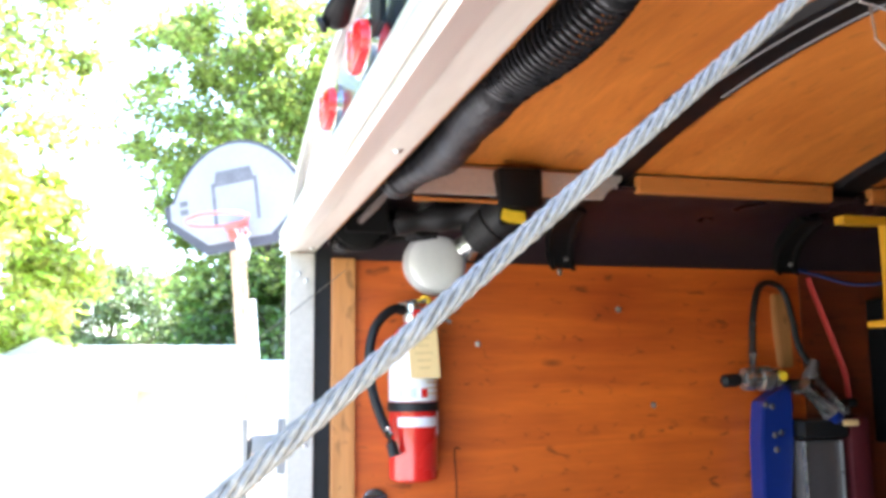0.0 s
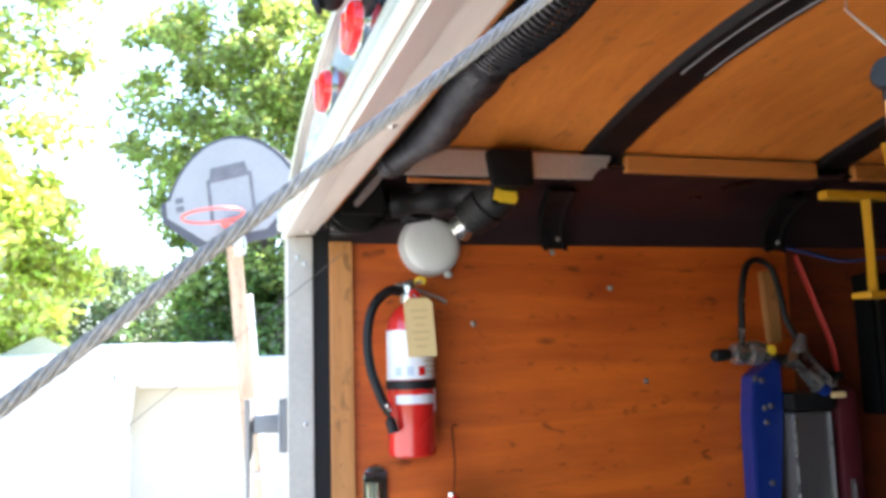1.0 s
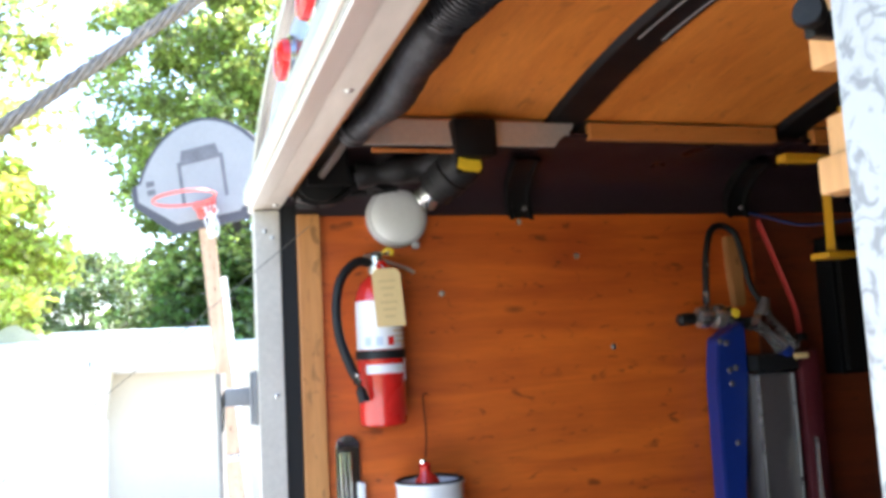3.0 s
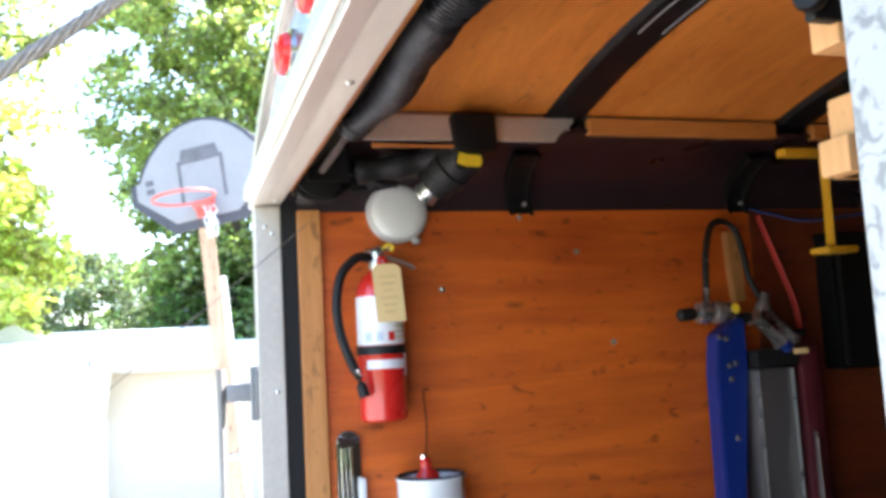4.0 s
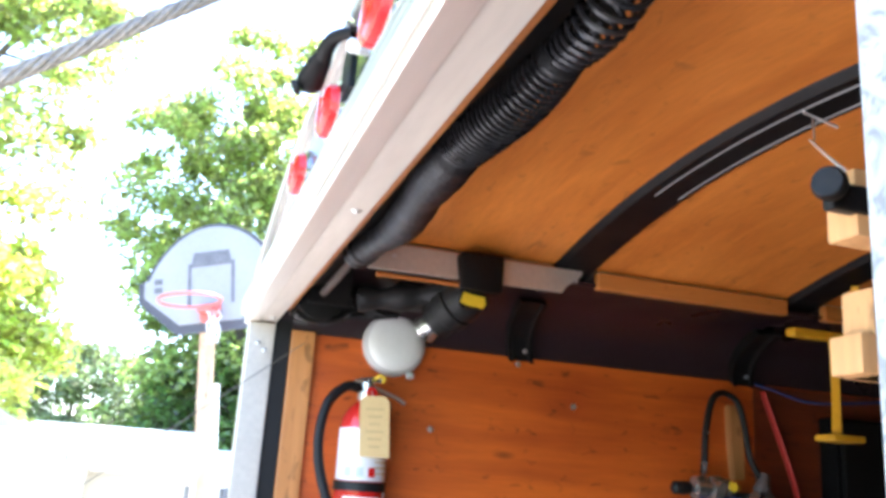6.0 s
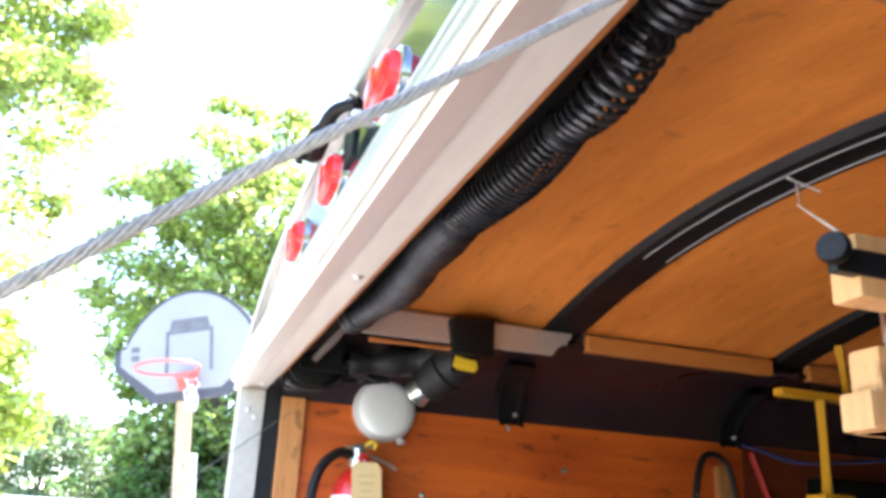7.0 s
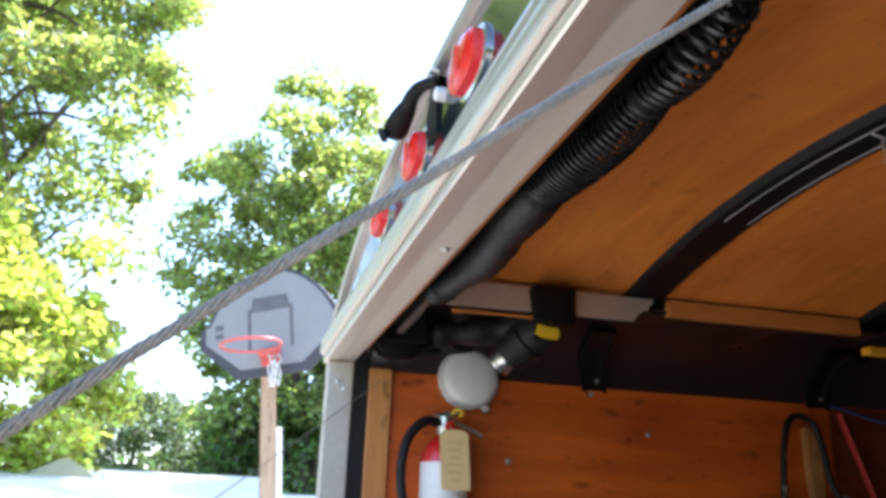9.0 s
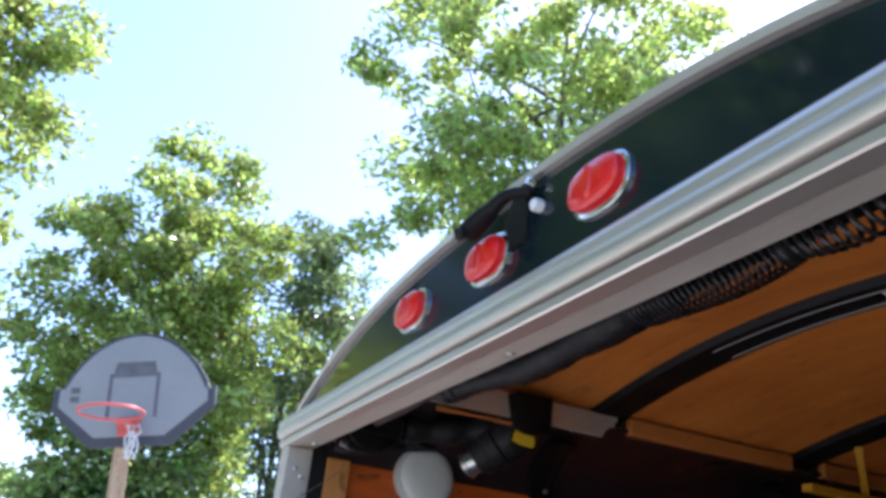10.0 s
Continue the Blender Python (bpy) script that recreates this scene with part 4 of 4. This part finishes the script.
bw = thing("bow_wiring", (0.68, 1.0, 2.0), "pale thin cables tied along the black roof bow", "wiring")
for dx in (-0.012, 0.036):
    ys = [0.42 + 0.9 * i / 24 for i in range(25)]
    part("cable", sweep([(0.655 + dx, y, ceil_z(y) - 0.0172) for y in ys], 0.0013, 6), GALV_DULL, bw, "", True)
part("tie", sweep([(0.645, 0.93, ceil_z(0.93) - 0.02), (0.715, 0.945, ceil_z(0.93) - 0.023)], 0.002, 6), CORD, bw)

# lock bar and keeper on the far post
lb = thing("lock_bar", (-0.074, 2.05, 1.2), "galvanised door lock bar on a bolted keeper", "lock bar")
part("bar", sweep([(-0.074, 2.05, 1.43), (-0.072, 2.05, 0.1)], 0.0115, 16), GALV_DULL, lb, "", True)
part("arm", box(-0.064, 0.002, 2.042, 2.058, 1.353, 1.395, 0.003), GALV_DULL, lb, "", True)
kp = part("keeper", box(-0.004, 0.0052, 2.0, 2.07, 1.31, 1.432, 0.003), GALV_DULL, lb, "", True)
part("lip", box(-0.012, -0.0045, 2.0, 2.012, 1.312, 1.43, 0.002), GALV_DULL, kp)


# ---- wire ropes of the ramp ----
def rope(name, p0, p1, r, label, fine):
    base = Vector(p1)
    e = thing(name, base, label, "wire rope", "ramp cables")
    p0, p1 = Vector(p0), Vector(p1)
    d = p1 - p0
    u, w = basis(d)
    n = int(d.length / (0.0022 if fine else 0.01))
    for k in range(6):
        pts = []
        for i in range(n + 1):
            a = 2 * math.pi * (d.length * i / n / (0.016 if fine else 0.05)) + k * math.pi / 3
            pts.append(p0 + d * (i / n) + (u * math.cos(a) + w * math.sin(a)) * r * 0.68)
        part("strand", sweep(pts, r * 0.33, 7), CABLE, e, "", True)
    part("core", sweep([p0, p1], r * 0.45, 6), CABLE, e)
    part("ferrule", sweep([p1 - d.normalized() * 0.06, p1 - d.normalized() * 0.02], r * 2.2, 12), STEEL, e, "pressed ferrule", True)
    part("eye", sweep([p1 + (d.normalized() * math.cos(2 * math.pi * i / 20) + w * math.sin(2 * math.pi * i / 20)) * 0.016 for i in range(20)], 0.003, 8, None, True), STEEL, e, "", True)


rope("ramp_cable", (0.15, 0.1571, 1.7839), (-2.36, -0.1541, -0.2695), 0.0013, "grey twisted steel ramp cable, worn and slightly rusty", True)
rope("ramp_cable", (0.13, 1.968, 1.757), (-2.45, 1.962, -0.3274), 0.0012, "grey twisted steel ramp cable beside the far post", False)

# ---- things outside ----
LEAN = Matrix.Rotation(radians(-7.5), 4, "Y")
hoop = thing("basketball_hoop", (0.36, 7.5, -0.36), "grey fan-shaped basketball backboard on a leaning wooden post", "basketball hoop")
face = Matrix.Translation((0.065, 7.4, 3.005)) @ Matrix.Rotation(radians(-29), 4, "Z") @ Matrix.Rotation(radians(-7.5), 4, "Y") @ Matrix.Rotation(radians(90), 4, "X") @ Matrix.Scale(1.05, 4)


def fan(k, dz=0.0):
    topc = [(0.57 * math.sin(radians(a)) / math.sin(radians(62)), -0.02 + 0.48 * (math.cos(radians(a)) - math.cos(radians(62))) / (1 - math.cos(radians(62)))) for a in range(62, -63, -8)]
    pts = [(-0.30, -0.43), (0.30, -0.43), (0.605, -0.14), (0.605, 0.02), *topc, (-0.605, 0.02), (-0.605, -0.14)]
    return [(x * k * 1.05, y * k) for x, y in pts]


part("board_frame", slab(fan(1.0), face @ Matrix.Translation((0, 0, -0.05)), 0.05, None, 0.006), BOARD_RIM, hoop, "dark moulded frame", True)
inner = [(-0.27, -0.36), (0.27, -0.36), (0.58, -0.11), (0.58, 0.03), *[(x * 0.94, y * 0.95 - 0.005) for x, y in fan(1.0)[4:-2]], (-0.58, 0.03), (-0.58, -0.11)]
bd = part("board", slab(inner, face, 0.008, None, 0.002), BOARD, hoop, "pale grey board")
for x0, x1, y0, y1 in ((-0.2, 0.2, 0.1, 0.13), (-0.2, -0.17, -0.22, 0.1), (0.17, 0.2, -0.22, 0.1)):
    part("target_line", slab([(x0, y0), (x1, y0), (x1, y1), (x0, y1)], face @ Matrix.Translation((0, 0, 0.009)), 0.002), BOARD_PRINT, bd)
part("target_head", slab([(-0.17, 0.131), (0.17, 0.131), (0.15, 0.22), (-0.15, 0.22)], face @ Matrix.Translation((0, 0, 0.009)), 0.002), BOARD_PRINT, bd)
for y in (-0.01, -0.08):
    part("print_bar", slab([(-0.49, y), (-0.42, y), (-0.42, y + 0.045), (-0.49, y + 0.045)], face @ Matrix.Translation((0, 0, 0.009)), 0.002), BOARD_PRINT, bd)
rim_c = Vector((0.0, -0.26, 0.36))
pts = [face @ (rim_c + Vector((0.228 * math.cos(2 * math.pi * i / 40), 0, 0.228 * math.sin(2 * math.pi * i / 40)))) for i in range(40)]
rimp = part("rim", sweep(pts, 0.012, 10, None, True), ORANGE_RED, hoop, "orange-red steel rim", True)
part("rim_bracket", slab([(-0.07, -0.36), (0.07, -0.36), (0.09, -0.22), (-0.09, -0.22)], face @ Matrix.Translation((0, 0, 0.01)), 0.03, None, 0.004), ORANGE_RED, hoop, "red mounting bracket")
part("rim_arm", slab([(-0.05, -0.30), (0.05, -0.30), (0.06, -0.25), (-0.06, -0.25)], face @ Matrix.Translation((0, 0, 0.03)), 0.11), ORANGE_RED, hoop)
random.seed(8)
for k in range(7):
    x = 0.05 + random.uniform(-0.02, 0.07)
    part("net_cord", sweep([face @ Vector((x + random.uniform(-0.03, 0.03), -0.3 - 0.05 * j, 0.12 + random.uniform(-0.02, 0.03))) for j in range(6)], 0.007, 5), NET, hoop, "", True)
p_top, p_bot = Vector((0.075, 7.5, 2.88)), Vector((0.36, 7.5, -0.37))
pd = (p_top - p_bot)
pm = Matrix.Translation(p_bot) @ Matrix.Rotation(math.atan2(pd.x, pd.z), 4, "Y")
pb = box(-0.072, 0.05, -0.06, 0.06, 0.0, pd.length, 0.008)
pb.transform(pm)
part("post", pb, POST_WOOD, hoop, "weathered wooden post")
pb = box(0.052, 0.105, -0.035, 0.03, 0.0, pd.length - 0.75, 0.01)
pb.transform(pm)
part("conduit", pb, WHITE_WALL, hoop, "white painted batten on the post")
pb = box(-0.09, 0.07, -0.075, -0.062, 1.0, 1.05, 0.004)
pb.transform(pm)
part("clamp", pb, STEEL, hoop)

house = thing("white_house", (-2.0, 11, -0.37), "white low house with a bright roof and cream side wall", "house")
part("wall", box(-1.02, 1.9, 9.5, 14.5, -0.37, 1.43), VINYL, house, "cream siding wall")
part("corner_trim", extrude_y([(-0.765, 1.443), (-0.85, 1.443), (-1.16, -0.37), (-1.02, -0.37)], 9.13, 9.49), VINYL, house, "cream corner trim leaning outwards at the foot")
part("wall", box(-5.5, -0.84, 9.2, 14.4, -0.37, 1.443), WHITE_WALL, house, "white front wall")
part("fascia", box(-5.6, -0.98, 9.02, 9.12, 1.33, 1.5, 0.008), WHITE_WALL, house, "white fascia board")
part("soffit", box(-5.6, -1.04, 9.122, 9.5, 1.445, 1.465), WHITE_WALL, house)
part("fascia", box(-0.96, 0.455, 9.06, 9.1, 1.4, 1.4995, 0.004), WHITE_WALL, house, "white fascia board")
part("soffit", box(-0.96, 0.455, 9.101, 9.499, 1.432, 1.4465), WHITE_WALL, house)
part("fascia", box(-0.9, 2.0, 9.45, 9.477, 1.36, 1.44, 0.004), WHITE_WALL, house, "white fascia board")
rb = bmesh.new()
pts = [(9.05, 1.5), (9.05, 1.53), (13.0, 1.93), (15.2, 1.62), (15.2, 1.58), (13.0, 1.88)]
extrude_x(pts, -5.7, 0.45, rb)
part("roof", rb, WHITE_ROOF, house, "bright white roof")
rb = bmesh.new()
extrude_x([(9.45, 1.44), (9.45, 1.46), (12.2, 1.70), (15.0, 1.52), (15.0, 1.48), (12.2, 1.66)], 0.46, 2.1, rb)
part("roof", rb, WHITE_ROOF, house, "bright white lower roof")
gb = bmesh.new()
a = [gb.verts.new(p) for p in ((-2.55, 11.4, 1.72), (-1.58, 11.4, 1.72), (-2.02, 11.4, 2.0), (-2.05, 13.2, 1.95), (-2.6, 13.2, 1.85), (-1.6, 13.2, 1.85))]
gb.faces.new((a[0], a[1], a[2])), gb.faces.new((a[1], a[5], a[3], a[2])), gb.faces.new((a[0], a[2], a[3], a[4])), gb.faces.new((a[0], a[4], a[5], a[1])), gb.faces.new((a[3], a[5], a[4]))
part("dormer", gb, SHINGLE, house, "grey-green shingled dormer")
wd = part("window", box(-4.9, -1.75, 9.15, 9.22, 0.3, 1.15, 0.01), WHITE_WALL, house, "wide white window")
for k in range(4):
    part("pane", box(-4.8 + k * 0.76, -4.12 + k * 0.76, 9.135, 9.148, 0.4, 1.05), CURTAIN, wd)
part("vent_pipe", sweep([(-1.45, 10.5, 1.6), (-1.45, 10.5, 1.78)], 0.05, 12), STEEL, house)


# ---- trees ----
def leaves(rng, centres, radii, count, size, droop=0.35):
    """Folded four-cornered leaves scattered through the clumps."""
    k = rng.integers(0, len(centres), count)
    off = rng.normal(size=(count, 3))
    off /= np.linalg.norm(off, axis=1)[:, None]
    off *= (rng.random(count) ** 0.45)[:, None]
    pos = centres[k] + off * radii[k][:, None] * np.array([1.15, 1.15, 0.75])
    d = rng.normal(size=(count, 3))
    d[:, 2] = d[:, 2] * 0.5 - droop
    d /= np.linalg.norm(d, axis=1)[:, None]
    s = np.cross(d, rng.normal(size=(count, 3)))
    s /= np.linalg.norm(s, axis=1)[:, None]
    nrm = np.cross(d, s)
    ln = (size * (0.6 + 0.8 * rng.random(count)))[:, None]
    v = np.stack([pos, pos + d * ln * 0.5 + s * ln * 0.33 + nrm * ln * 0.1, pos + d * ln, pos + d * ln * 0.5 - s * ln * 0.33 + nrm * ln * 0.1], 1).reshape(-1, 3)
    i = np.arange(count)[:, None] * 4
    f = np.concatenate([i + [[0, 1, 2]], i + [[0, 2, 3]]])
    me = bpy.data.meshes.new("crown")
    me.from_pydata(v.tolist(), [], f.tolist())
    return me


def tree(name, label, base, crown, radii, leaf_mat, count, size, clumps, seed, trunk=0.16, clump=0.2):
    rng = np.random.default_rng(seed)
    e = thing(name, base, label, "tree")
    c, r = np.array(crown), np.array(radii)
    q = rng.normal(size=(clumps, 3))
    q /= np.linalg.norm(q, axis=1)[:, None]
    q *= (0.35 + 0.65 * rng.random(clumps) ** 0.6)[:, None]
    cen = c + q * r
    rad = clump * float(r.mean()) * (0.55 + 0.9 * rng.random(clumps))
    b, top = Vector(base), Vector(crown) + Vector((0, 0, radii[2] * 0.6))
    tb = bmesh.new()
    spine = smooth_path([b, b.lerp(top, 0.3) + Vector((0.1, 0.05, 0)), b.lerp(top, 0.65) + Vector((-0.1, 0, 0)), top], 5)
    sweep(spine, [trunk * (1.25 - 1.1 * i / (len(spine) - 1)) for i in range(len(spine))], 10, tb)
    for k in range(0, clumps, max(1, clumps // 26)):
        tip = Vector(cen[k].tolist())
        a = spine[min(len(spine) - 2, 3 + int(rng.random() * (len(spine) - 5)))]
        mid = a.lerp(tip, 0.5) + Vector((0, 0, 0.12 * (tip - a).length))
        pth = smooth_path([a, mid, tip], 4)
        sweep(pth, [trunk * 0.32 * (1 - 0.85 * i / (len(pth) - 1)) for i in range(len(pth))], 6, tb)
    part("trunk", tb, BARK, e, "", True)
    me = leaves(rng, cen, rad, count, size)
    me.materials.append(leaf_mat)
    ob = new("crown", me)
    ob.parent = e
    ob.matrix_parent_inverse = Matrix.Translation(-e.location)
    return e


G = -0.37
tree("tree", "tall green broadleaf tree behind the backboard", (1.2, 17.5, G), (0.95, 17, 5.85), (2.55, 2.25, 4.85), LEAF, 44000, 0.13, 190, 11, 0.16, 0.155)
tree("tree", "tall spreading green tree with hanging outer branches", (-5.2, 13.5, G), (-4.2, 13, 8.2), (3.0, 2.6, 3.6), LEAF, 34000, 0.125, 130, 12, 0.2, 0.165)
tree("tree", "sunlit yellow-green tree with layered branches", (-3.9, 11.6, G), (-3.5, 12.2, 3.35), (2.0, 1.4, 2.3), LEAF_LIME, 19000, 0.13, 90, 13, 0.12, 0.24)
tree("tree", "grey-green rounded tree in the distance", (-2.6, 27, G), (-2.6, 27, 2.5), (2.3, 1.5, 2.3), LEAF_GREY, 15000, 0.15, 90, 14, 0.12, 0.26)
tree("tree", "large green tree rising behind the trailer", (8.5, 15, G), (8.2, 14.5, 11.2), (5.0, 3.4, 6.2), LEAF_PALE, 44000, 0.16, 190, 15, 0.2, 0.125)
tree("tree", "dense dark green bush behind the hoop", (1.4, 15.6, G), (1.2, 15.6, 1.9), (1.7, 0.9, 1.9), LEAF_DARK, 12000, 0.13, 70, 16, 0.08, 0.24)
tree("tree", "dark leafy bush beside the hoop", (0.35, 16.6, G), (0.35, 16.6, 2.1), (1.0, 0.9, 2.4), LEAF_DARK, 8000, 0.14, 60, 21, 0.07, 0.25)
tree("tree", "slim half-bare tree beside the large one", (4.0, 19, G), (4.2, 19, 6.2), (1.7, 1.4, 4.6), LEAF_GREY, 10000, 0.15, 70, 17, 0.1, 0.24)
tree("tree", "green tree past the white house", (-9.2, 10, G), (-9.2, 10, 8.6), (4.0, 3.6, 7.8), LEAF_DARK, 30000, 0.26, 150, 18, 0.22, 0.2)
tree("tree", "green tree across the driveway", (-12.5, 4, G), (-12.5, 4, 8.2), (4.0, 4.4, 7.6), LEAF_DARK, 30000, 0.28, 150, 19, 0.22, 0.2)
tree("tree", "young sunlit yellow-green tree beside the half-bare one", (5.6, 20, G), (5.1, 20, 7.0), (1.25, 1.1, 2.6), LEAF_LIME, 9000, 0.13, 60, 23, 0.08, 0.22)
rng = np.random.default_rng(5)
ang = rng.random(260) * 2 * math.pi
dist = 34 + 14 * rng.random(260)
wc = np.stack([np.sin(ang) * dist, 4 + np.cos(ang) * dist, 0.6 + 2.6 * rng.random(260)], 1)
me = leaves(rng, wc, 1.6 + 1.6 * rng.random(260), 60000, 0.5)
me.materials.append(LEAF_DARK)
tagged(new("far_woods", me), "belt of dark green woods along the horizon", "woods", "", "stuff")
